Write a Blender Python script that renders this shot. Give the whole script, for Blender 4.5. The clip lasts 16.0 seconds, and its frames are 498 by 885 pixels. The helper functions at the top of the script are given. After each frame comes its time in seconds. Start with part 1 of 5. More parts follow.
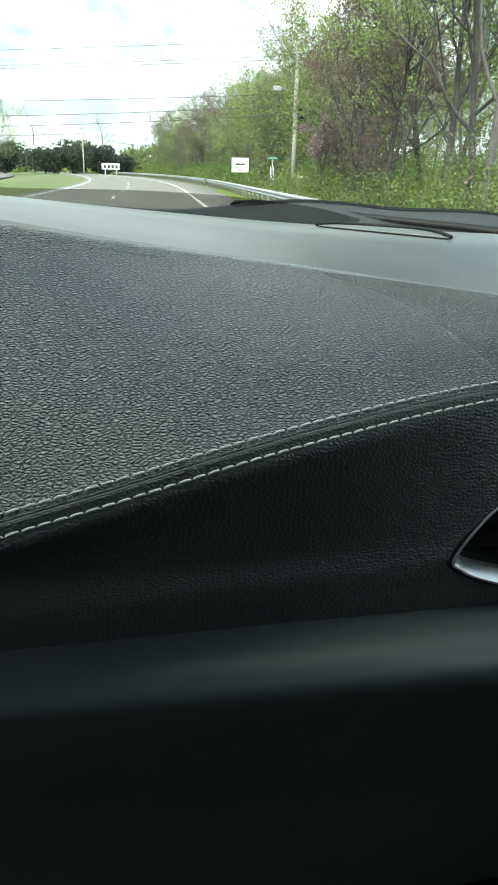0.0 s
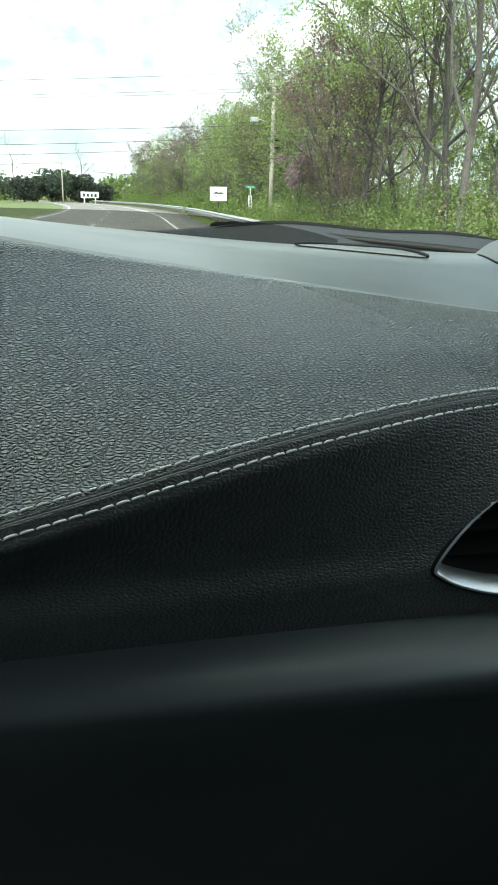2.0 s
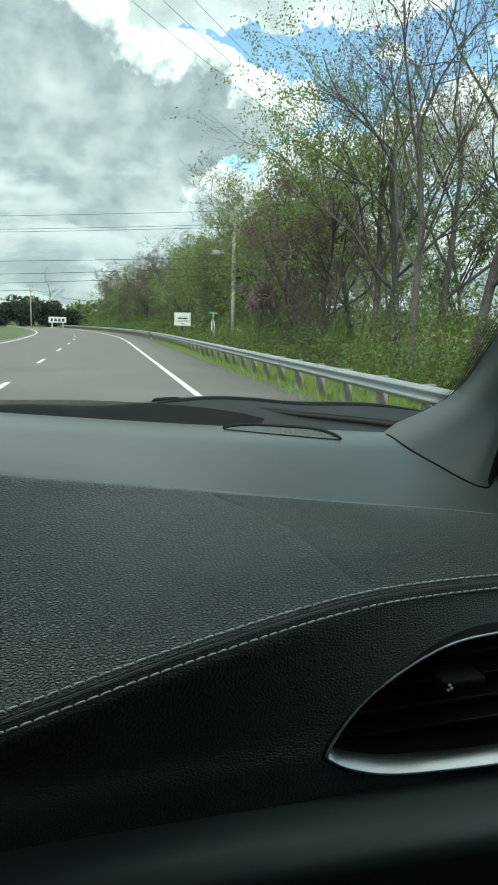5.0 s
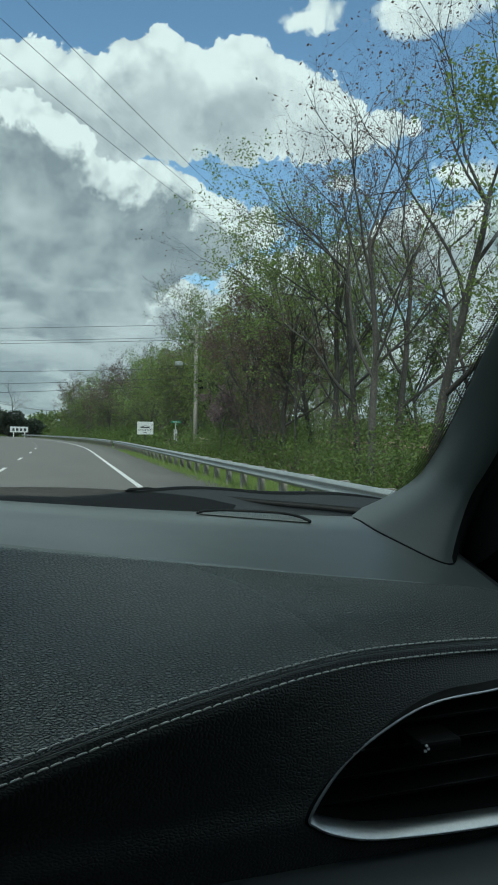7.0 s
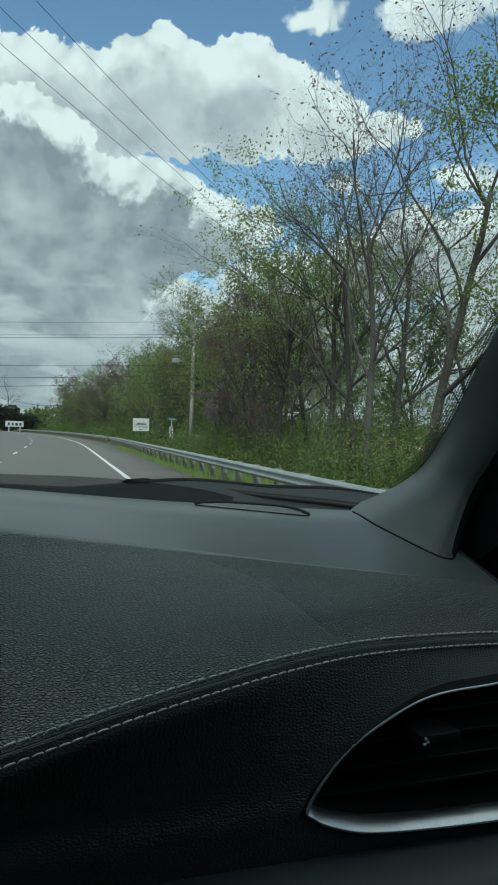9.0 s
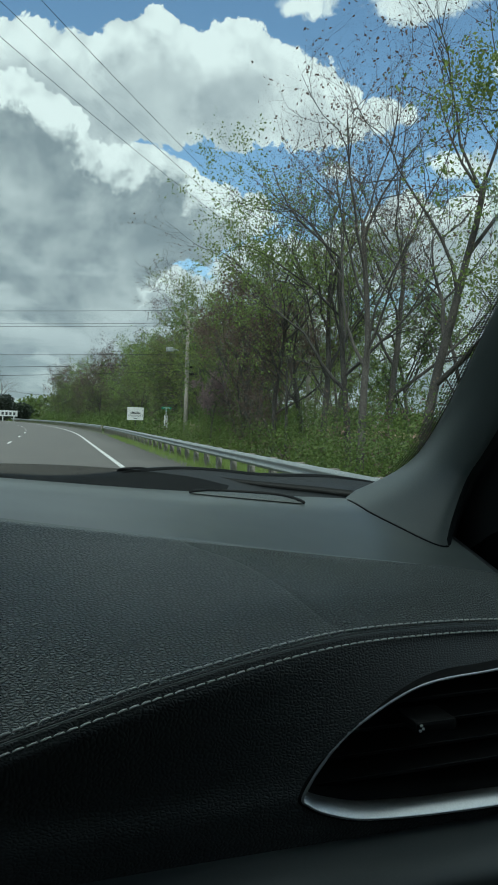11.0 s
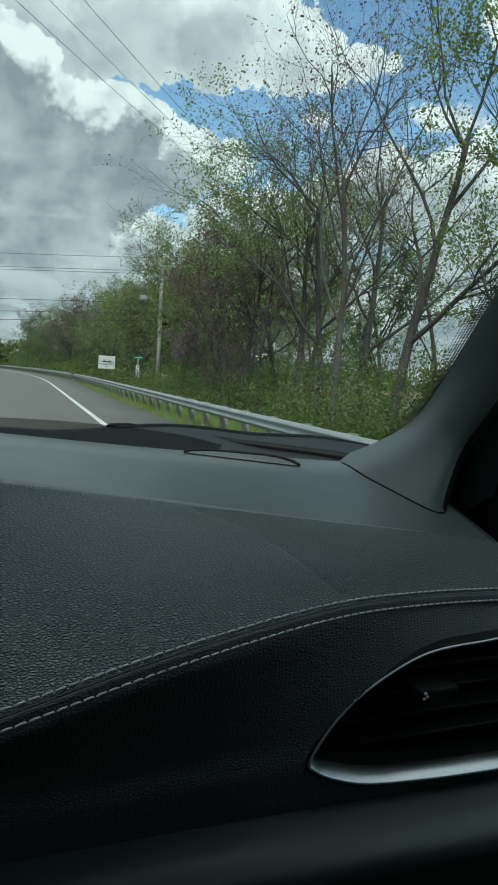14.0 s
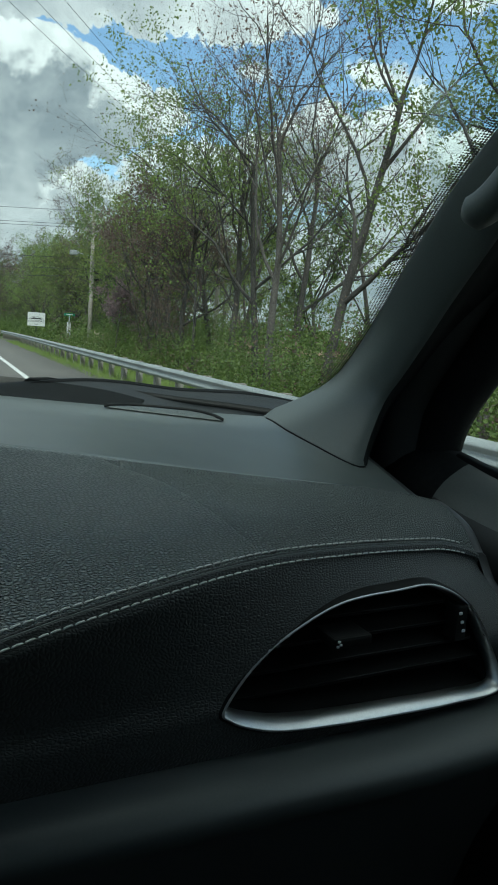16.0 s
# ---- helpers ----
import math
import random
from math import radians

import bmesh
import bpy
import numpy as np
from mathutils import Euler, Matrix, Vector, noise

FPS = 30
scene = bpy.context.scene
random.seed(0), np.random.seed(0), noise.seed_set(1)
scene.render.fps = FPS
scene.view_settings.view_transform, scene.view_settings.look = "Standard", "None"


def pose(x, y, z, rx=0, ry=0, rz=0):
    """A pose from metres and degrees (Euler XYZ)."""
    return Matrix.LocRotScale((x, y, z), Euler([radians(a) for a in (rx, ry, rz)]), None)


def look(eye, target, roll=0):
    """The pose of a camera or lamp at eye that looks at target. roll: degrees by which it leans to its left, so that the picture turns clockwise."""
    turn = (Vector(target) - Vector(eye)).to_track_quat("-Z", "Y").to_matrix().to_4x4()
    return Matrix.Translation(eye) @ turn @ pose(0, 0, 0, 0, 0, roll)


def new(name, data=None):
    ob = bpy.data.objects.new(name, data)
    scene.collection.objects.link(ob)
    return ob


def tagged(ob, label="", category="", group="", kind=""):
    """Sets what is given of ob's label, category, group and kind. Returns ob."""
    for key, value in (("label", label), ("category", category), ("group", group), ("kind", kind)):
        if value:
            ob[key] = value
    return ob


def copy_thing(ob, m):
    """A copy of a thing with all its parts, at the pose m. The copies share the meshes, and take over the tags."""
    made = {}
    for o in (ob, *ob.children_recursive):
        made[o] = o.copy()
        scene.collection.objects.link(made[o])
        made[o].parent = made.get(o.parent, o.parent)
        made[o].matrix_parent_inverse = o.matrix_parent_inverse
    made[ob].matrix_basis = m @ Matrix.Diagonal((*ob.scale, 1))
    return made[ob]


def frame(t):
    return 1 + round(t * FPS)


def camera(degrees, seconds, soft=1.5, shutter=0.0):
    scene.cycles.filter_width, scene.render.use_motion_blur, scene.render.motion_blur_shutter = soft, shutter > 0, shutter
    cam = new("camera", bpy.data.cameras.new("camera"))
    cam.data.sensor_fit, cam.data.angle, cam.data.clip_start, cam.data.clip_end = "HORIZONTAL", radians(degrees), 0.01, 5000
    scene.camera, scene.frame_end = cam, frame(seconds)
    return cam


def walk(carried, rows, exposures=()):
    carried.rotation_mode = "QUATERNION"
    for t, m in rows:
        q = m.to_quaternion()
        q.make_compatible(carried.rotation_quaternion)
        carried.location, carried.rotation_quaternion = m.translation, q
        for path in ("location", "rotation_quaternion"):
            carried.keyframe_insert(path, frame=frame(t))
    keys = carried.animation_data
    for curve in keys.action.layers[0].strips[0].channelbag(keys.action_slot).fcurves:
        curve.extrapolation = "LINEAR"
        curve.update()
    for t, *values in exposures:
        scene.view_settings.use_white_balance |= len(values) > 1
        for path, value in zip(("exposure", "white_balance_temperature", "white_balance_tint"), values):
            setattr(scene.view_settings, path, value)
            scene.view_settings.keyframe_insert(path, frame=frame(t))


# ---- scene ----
ZO = 0.25                       # height of the cabin's own zero over the road


# ---- camera: seconds, place, yaw, pitch, lean ----
def view(x, y, z, yaw, pitch, lean):
    a, b = radians(yaw), radians(pitch)
    way = Vector((-math.sin(a) * math.cos(b), math.cos(a) * math.cos(b), math.sin(b)))
    return look((x, y, z), Vector((x, y, z)) + way, lean)


PATH = [
    (0, -0.0194, 0.0885, 1.4553, -11.99, -20.55, 1.22),
    (0.5, -0.0191, 0.0839, 1.4485, -12.40, -19.75, 1.12),
    (1, -0.0223, 0.0851, 1.4467, -12.75, -19.08, 0.74),
    (1.5, -0.0210, 0.0833, 1.4402, -13.33, -18.48, 1.48),
    (2, -0.0222, 0.0832, 1.4454, -13.62, -18.49, 1.32),
    (2.5, -0.0251, 0.0815, 1.4495, -13.62, -18.12, 1.25),
    (3, -0.0264, 0.0807, 1.4526, -13.50, -18.15, 1.02),
    (3.5, -0.0241, 0.0768, 1.4556, -13.72, -18.65, 0.88),
    (4, -0.0272, 0.0666, 1.4787, -12.89, -20.04, -0.23),
    (4.5, -0.0129, 0.0708, 1.5251, -12.97, -16.05, 0.14),
    (5, 0.0035, 0.0031, 1.5415, -16.24, -9.22, 1.14),
    (5.2, -0.0012, -0.0242, 1.5240, -17.21, -4.79, 0.99),
    (7.5, -0.0244, -0.0365, 1.5114, -19.15, -0.59, 0.88),
    (8, -0.0258, -0.0320, 1.5082, -19.26, -0.67, 1.21),
    (8.5, -0.0261, -0.0280, 1.5014, -19.32, -0.64, 1.83),
    (11, -0.0244, -0.0214, 1.4999, -19.87, -1.62, 1.68),
    (11.5, -0.0257, -0.0206, 1.4974, -19.73, -1.75, 1.85),
    (12, -0.0262, -0.0219, 1.4972, -19.87, -1.73, 2.18),
    (12.5, -0.0434, -0.0098, 1.4947, -19.05, -2.63, 1.88),
    (13, -0.0445, -0.0126, 1.4987, -19.00, -2.89, 2.10),
    (13.5, -0.0523, -0.0055, 1.5053, -20.56, -4.04, 2.46),
    (14, -0.0539, 0.0063, 1.5091, -22.33, -5.27, 3.40),
    (14.5, -0.0571, 0.0115, 1.5036, -23.75, -5.86, 5.01),
    (15, -0.0494, 0.0073, 1.5016, -24.85, -6.52, 5.17),
    (15.5, -0.0447, 0.0085, 1.5012, -26.43, -7.55, 4.73),
    (16, -0.0329, 0.0094, 1.5014, -27.70, -8.10, 4.02),
]
cam = camera(38.0, 16.0, soft=1.8)
walk(cam, [(t, view(*r)) for t, *r in PATH],
     exposures=[(0.0, 1.62, 6500, 2), (4.0, 1.62, 6500, 2), (4.5, 1.28, 6420, 0), (5.2, 0.38, 6200, -3), (7.3, -0.15, 5900, -2), (13.0, -0.1, 5950, -2), (16.0, 0.12, 6000, -2)])

# ---- light ----
SUN_AZ, SUN_EL = -155.0, 43.0   # degrees right of the road ahead, and above the horizon
sun_way = Vector((math.sin(radians(SUN_AZ)) * math.cos(radians(SUN_EL)),
                  math.cos(radians(SUN_AZ)) * math.cos(radians(SUN_EL)), math.sin(radians(SUN_EL))))
sun_data = bpy.data.lights.new("sun", "SUN")
sun_data.energy, sun_data.angle, sun_data.color = 3.3, radians(4), (1.0, 0.96, 0.9)
sun = new("sun", sun_data)
sun.matrix_world = look(sun_way * 50, (0, 0, 0))


class Nodes:
    """Short hand for node trees."""

    def __init__(self, tree):
        self.tree = tree

    def node(self, kind, **values):
        n = self.tree.nodes.new(kind)
        for key, v in values.items():
            if key in n.inputs:
                self.put(n.inputs[key], v)
        return n

    def put(self, socket, v):
        if isinstance(v, bpy.types.NodeSocket):
            self.tree.links.new(v, socket)
        elif hasattr(v, "__len__") and len(v) == 3 and socket.type == "RGBA":
            socket.default_value = (*v, 1)
        else:
            socket.default_value = v

    def math(self, op, a, b=0.0, c=0.0, clamp=False):
        n = self.tree.nodes.new("ShaderNodeMath")
        n.operation, n.use_clamp = op, clamp
        for i, v in enumerate((a, b, c)):
            self.put(n.inputs[i], v)
        return n.outputs[0]

    def vec(self, op, a, b=(0, 0, 0)):
        n = self.tree.nodes.new("ShaderNodeVectorMath")
        n.operation = op
        self.put(n.inputs[0], a)
        self.put(n.inputs[1], b)
        return n.outputs["Value"] if op in ("LENGTH", "DOT_PRODUCT") else n.outputs[0]

    def mix(self, f, a, b):
        n = self.tree.nodes.new("ShaderNodeMix")
        n.data_type = "RGBA"
        for i, v in ((0, f), (6, a), (7, b)):
            self.put(n.inputs[i], v)
        return n.outputs[2]

    def noise(self, vector, scale, detail=4.0, rough=0.55, distort=0.0):
        n = self.node("ShaderNodeTexNoise", Vector=vector, Scale=scale, Detail=detail, Roughness=rough, Distortion=distort)
        return n.outputs[0]

    def ramp(self, f, lo, hi, a=0.0, b=1.0):
        n = self.tree.nodes.new("ShaderNodeMapRange")
        n.interpolation_type = "SMOOTHSTEP"
        for i, v in enumerate((f, lo, hi, a, b)):
            self.put(n.inputs[i], v)
        return n.outputs[0]


# Sky: the clear blue with cumulus banks laid out by bearing and height in degrees.
world = bpy.data.worlds.new("sky")
scene.world = world
world.use_nodes = True
world.node_tree.nodes.clear()
N = Nodes(world.node_tree)
sky = N.node("ShaderNodeTexSky")
sky.sky_type, sky.sun_disc, sky.sun_elevation, sky.sun_rotation = "NISHITA", False, radians(SUN_EL), radians(SUN_AZ)
way = N.node("ShaderNodeTexCoord").outputs["Generated"]
sep = N.node("ShaderNodeSeparateXYZ", Vector=way)
bearing = N.math("MULTIPLY", N.math("ARCTAN2", sep.outputs[0], sep.outputs[1]), 57.2958)
height = N.math("MULTIPLY", N.math("ARCSINE", sep.outputs[2]), 57.2958)
bent = N.vec("ADD", way, N.vec("MULTIPLY", N.node("ShaderNodeTexNoise", Vector=way, Scale=5.0, Detail=3.0).outputs["Color"], (0.05, 0.05, 0.05)))
warp1 = N.math("MULTIPLY", N.math("SUBTRACT", N.noise(bent, 17.0, 6.0, 0.66), 0.5), 5.2)
warp2 = N.math("MULTIPLY", N.math("SUBTRACT", N.noise(N.vec("ADD", bent, (5.2, 1.3, 2.8)), 17.0, 6.0, 0.66), 0.5), 5.2)


def puffs(scale):               # rounded heads of cumulus
    v = N.node("ShaderNodeTexVoronoi", Vector=N.vec("ADD", bent, N.vec("MULTIPLY", N.node("ShaderNodeTexNoise", Vector=way, Scale=scale * 0.8, Detail=3.0).outputs["Color"], (0.02, 0.02, 0.02))), Scale=scale)
    return N.math("SUBTRACT", 0.42, v.outputs["Distance"])


puff = N.math("ADD", N.math("MULTIPLY", puffs(26.0), 0.9), N.math("MULTIPLY", puffs(61.0), 0.5))
billow = N.noise(N.vec("ADD", bent, (1.7, 0.4, 3.1)), 12.0, 5.0, 0.58)
veil = N.noise(N.vec("MULTIPLY", bent, (1.0, 1.0, 3.2)), 6.0, 4.0, 0.55)


def cover(bank, du, dv, rough):
    """How deep a direction lies within a bank of cloud (below nothing: outside it)."""
    total = None
    u = N.math("ADD", N.math("ADD", bearing, du), N.math("MULTIPLY", warp1, rough))
    v = N.math("ADD", N.math("ADD", height, dv), N.math("MULTIPLY", warp2, rough))
    for cx, cy, rx, ry in bank:
        a = N.math("MULTIPLY", N.math("SUBTRACT", u, cx), 1 / rx)
        b = N.math("MULTIPLY", N.math("SUBTRACT", v, cy), 1 / ry)
        one = N.math("SUBTRACT", 1.0, N.math("ADD", N.math("MULTIPLY", a, a), N.math("MULTIPLY", b, b)))
        one = N.math("MAXIMUM", N.math("MULTIPLY", one, min(rx, ry) / 5.0), -1.0)
        total = one if total is None else N.math("MAXIMUM", total, one)
    return N.math("ADD", total, N.math("MULTIPLY", puff, 0.34 * rough))


def over(below, bank, edge, rim_depth, rim_light, base, grey, white, rough=1.0):
    """Lays a bank of cloud, bright along its sunlit upper edge, over the sky below it."""
    mask = N.ramp(cover(bank, 0.0, 0.0, rough), -edge, edge)
    rim = N.math("SUBTRACT", 1.0, N.ramp(cover(bank, 0.5, 1.3, rough * 1.1), 0.0, rim_depth))
    lit = N.math("ADD", N.math("ADD", base, N.math("MULTIPLY", rim, rim_light)), N.math("MULTIPLY", N.math("SUBTRACT", billow, 0.48), 1.5))
    lit = N.math("ADD", lit, N.math("MULTIPLY", N.math("MULTIPLY", puff, 0.75), rim), clamp=True)
    return N.mix(mask, below, N.mix(lit, grey, white))


# bearing, height, half width, half height
TOP = [(3, 22.5, 9, 5.0), (12, 24.3, 6, 4.4), (18.6, 24.3, 5, 4.2), (24, 23.3, 4.6, 3.0), (28.4, 22.4, 3.6, 1.3), (-12, 22, 12, 6), (-34, 20, 18, 10)]
BULGE = [(4, 13.5, 10, 7.0), (0, 17.5, 8, 6.5), (11.5, 15.8, 5.2, 4.4), (16, 15.6, 4.0, 3.1), (19.4, 15.2, 2.6, 1.7), (-12, 13, 14, 8), (-36, 12, 16, 9)]
LOW = [(21, 10.5, 5, 3.6), (27, 12.4, 5, 2.8), (32.5, 14, 5, 3.2), (37, 15.5, 3.4, 2.0), (42, 11, 8, 4.5), (9, 8, 18, 4.0), (58, 10, 12, 6)]
SMALL = [(36, 19.4, 2.9, 0.9), (38.8, 18.0, 1.5, 1.0), (26.0, 18.9, 1.6, 0.7), (24, 30.0, 2.6, 0.9), (41, 25, 3.4, 2.2), (33, 30, 5, 1.6), (49, 20, 5, 1.6)]
# clouds outside the view, kept for the light they give
AROUND = [(78, 27, 14, 9), (-75, 30, 25, 14), (120, 20, 40, 14), (170, 35, 30, 14), (-20, 66, 26, 11), (-130, 28, 30, 12)]
blue = N.vec("MULTIPLY", sky.outputs[0], (0.160, 0.165, 0.160))
haze_tone = N.mix(N.ramp(veil, 0.40, 0.62), (0.31, 0.35, 0.38), (0.66, 0.69, 0.70))
tone = N.mix(N.math("MULTIPLY", N.ramp(height, 13.0, 6.5), 0.96), blue, haze_tone)
GREY, WHITE = (0.27, 0.308, 0.340), (0.98, 0.99, 0.97)
tone = over(tone, AROUND, 0.10, 0.6, 0.8, 0.15, GREY, WHITE)
tone = over(tone, LOW, 0.06, 0.45, 0.80, 0.12, (0.36, 0.40, 0.43), WHITE)
tone = over(tone, SMALL, 0.10, 0.5, 0.55, 0.45, (0.45, 0.50, 0.55), WHITE, 0.8)
tone = over(tone, TOP, 0.05, 0.75, 0.78, 0.26, (0.44, 0.47, 0.50), WHITE)
tone = over(tone, BULGE, 0.05, 0.40, 1.0, 0.10, (0.30, 0.34, 0.37), WHITE)
# bands of paler cloud below the grey bases
band = N.math("MULTIPLY", N.ramp(veil, 0.47, 0.62), N.ramp(N.math("ABSOLUTE", N.math("SUBTRACT", height, 8.5)), 6.0, 1.5))
tone = N.mix(N.math("MULTIPLY", band, 0.7), tone, (0.68, 0.71, 0.72))
# bright closed cloud overhead, out of view, added to light the dash
fill_deck = N.ramp(N.math("ADD", N.math("MULTIPLY", N.math("SUBTRACT", height, 41.0), 0.10), N.math("MULTIPLY", N.math("SUBTRACT", N.noise(way, 3.0, 4.0), 0.5), 1.5)), -0.06, 0.10)
tone = N.mix(fill_deck, tone, N.mix(N.ramp(billow, 0.3, 0.6), (0.8, 0.82, 0.82), WHITE))
back = N.node("ShaderNodeBackground", Color=tone, Strength=1.15)
N.tree.links.new(back.outputs[0], N.node("ShaderNodeOutputWorld").inputs[0])


# ---- materials ----
def material(name):
    m = bpy.data.materials.new(name)
    m.use_nodes = True
    m.node_tree.nodes.clear()
    return m, Nodes(m.node_tree)


def finish(m, n, shader):
    n.tree.links.new(shader, n.node("ShaderNodeOutputMaterial").inputs[0])
    return m


def surface(name, dark, light, rough=(0.5, 0.6), grain=40.0, blotch=4.0, bump=0.0, depth=0.001, metal=0.0, spec=0.5, vary=0.0):
    """A two-scale surface: fine grain and broad blotches between two colours."""
    m, n = material(name)
    co = n.node("ShaderNodeTexCoord").outputs["Object"]
    fine, broad = n.noise(co, grain, 5.0, 0.6), n.noise(co, blotch, 3.0, 0.5)
    f = n.ramp(n.math("ADD", n.math("MULTIPLY", fine, 0.55), n.math("MULTIPLY", broad, 0.45)), 0.35, 0.65)
    colour = n.mix(f, dark, light)
    if vary:
        r = n.node("ShaderNodeObjectInfo").outputs["Random"]
        hsv = n.node("ShaderNodeHueSaturation", Color=colour, Value=n.math("ADD", 1 - vary, n.math("MULTIPLY", r, 2 * vary)))
        colour = hsv.outputs[0]
    p = n.node("ShaderNodeBsdfPrincipled", **{"Base Color": colour, "Metallic": metal, "Specular IOR Level": spec,
                                               "Roughness": n.ramp(broad, 0.3, 0.7, *rough)})
    if bump:
        b = n.node("ShaderNodeBump", Strength=bump, Distance=depth, Height=fine)
        n.tree.links.new(b.outputs[0], p.inputs["Normal"])
    return finish(m, n, p.outputs[0])


def leather(name, colour, rough, cell, depth, strength, smooth_tone=None, crease_shade=0.45):
    """Grained soft-touch skin: raised pebbles with fine creases between. With smooth_tone the grain
    runs out where the mesh's own "grain" value falls to nothing, as the moulded skin does at its crest."""
    m, n = material(name)
    co = n.node("ShaderNodeTexCoord").outputs["Object"]
    sep = n.node("ShaderNodeSeparateXYZ", Vector=co)
    flat = n.node("ShaderNodeCombineXYZ", X=n.math("MULTIPLY", sep.outputs[0], 0.74), Y=n.math("ADD", sep.outputs[1], sep.outputs[2])).outputs[0]
    bend = n.vec("SCALE", n.node("ShaderNodeTexNoise", Vector=flat, Scale=cell * 0.30, Detail=1.0).outputs["Color"])
    n.tree.nodes[-1].inputs["Scale"].default_value = 1.7 / cell
    v = n.node("ShaderNodeTexVoronoi", Vector=n.vec("ADD", flat, bend), Scale=cell, Randomness=0.85)
    v.voronoi_dimensions, v.feature = "2D", "DISTANCE_TO_EDGE"
    pebble = n.ramp(v.outputs["Distance"], 0.0, 0.42)
    fine, broad = n.noise(co, cell * 1.7, 2.0), n.noise(co, 2.5, 1.0)
    h = n.math("ADD", pebble, n.math("MULTIPLY", fine, 0.55))
    b = n.node("ShaderNodeBump", Strength=strength, Distance=depth, Height=h)
    tone = n.mix(n.ramp(broad, 0.35, 0.65), [c * 0.92 for c in colour], [c * 1.08 for c in colour])
    # shade in the creases, put into the colour; pebble tops keep the full tone
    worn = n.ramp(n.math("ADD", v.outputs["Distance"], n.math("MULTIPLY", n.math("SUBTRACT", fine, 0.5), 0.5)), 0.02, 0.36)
    tone = n.mix(worn, n.vec("MULTIPLY", tone, (crease_shade, crease_shade, crease_shade)), tone)
    gloss = n.ramp(broad, 0.3, 0.7, rough - 0.04, rough + 0.04)
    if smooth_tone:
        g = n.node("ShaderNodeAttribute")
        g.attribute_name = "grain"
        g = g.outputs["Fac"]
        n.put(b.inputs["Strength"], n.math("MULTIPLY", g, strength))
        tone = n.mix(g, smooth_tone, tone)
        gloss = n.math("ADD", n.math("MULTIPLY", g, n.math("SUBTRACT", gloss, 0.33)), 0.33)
    p = n.node("ShaderNodeBsdfPrincipled", **{"Base Color": tone, "Normal": b.outputs[0], "Roughness": gloss})
    return finish(m, n, p.outputs[0])


def pane(name, tint, gloss=1.0):
    m, n = material(name)
    clear = n.node("ShaderNodeBsdfTransparent", Color=tint)
    shine = n.node("ShaderNodeBsdfGlossy", Color=(1, 1, 1), Roughness=0.02)
    facing = n.node("ShaderNodeLayerWeight", Blend=0.5).outputs["Facing"]
    f = n.math("MULTIPLY", n.math("ADD", 0.02, n.math("MULTIPLY", n.math("POWER", facing, 5.0), 0.12)), gloss)
    mixed = n.node("ShaderNodeMixShader", Fac=f)
    n.tree.links.new(clear.outputs[0], mixed.inputs[1])
    n.tree.links.new(shine.outputs[0], mixed.inputs[2])
    return finish(m, n, mixed.outputs[0])


def leaf_material(name, a, b):
    m, n = material(name)
    geo = n.node("ShaderNodeNewGeometry").outputs["Random Per Island"]
    obj = n.node("ShaderNodeObjectInfo").outputs["Random"]
    col = n.mix(geo, a, b)
    col = n.node("ShaderNodeHueSaturation", Color=col, Hue=n.math("ADD", 0.48, n.math("MULTIPLY", obj, 0.03)),
                 Value=n.math("ADD", 0.8, n.math("MULTIPLY", obj, 0.4))).outputs[0]
    d = n.node("ShaderNodeBsdfPrincipled", **{"Base Color": col, "Roughness": 0.6})
    t = n.node("ShaderNodeBsdfTranslucent", Color=col)
    mixed = n.node("ShaderNodeMixShader", Fac=0.4)
    n.tree.links.new(d.outputs[0], mixed.inputs[1])
    n.tree.links.new(t.outputs[0], mixed.inputs[2])
    return finish(m, n, mixed.outputs[0])


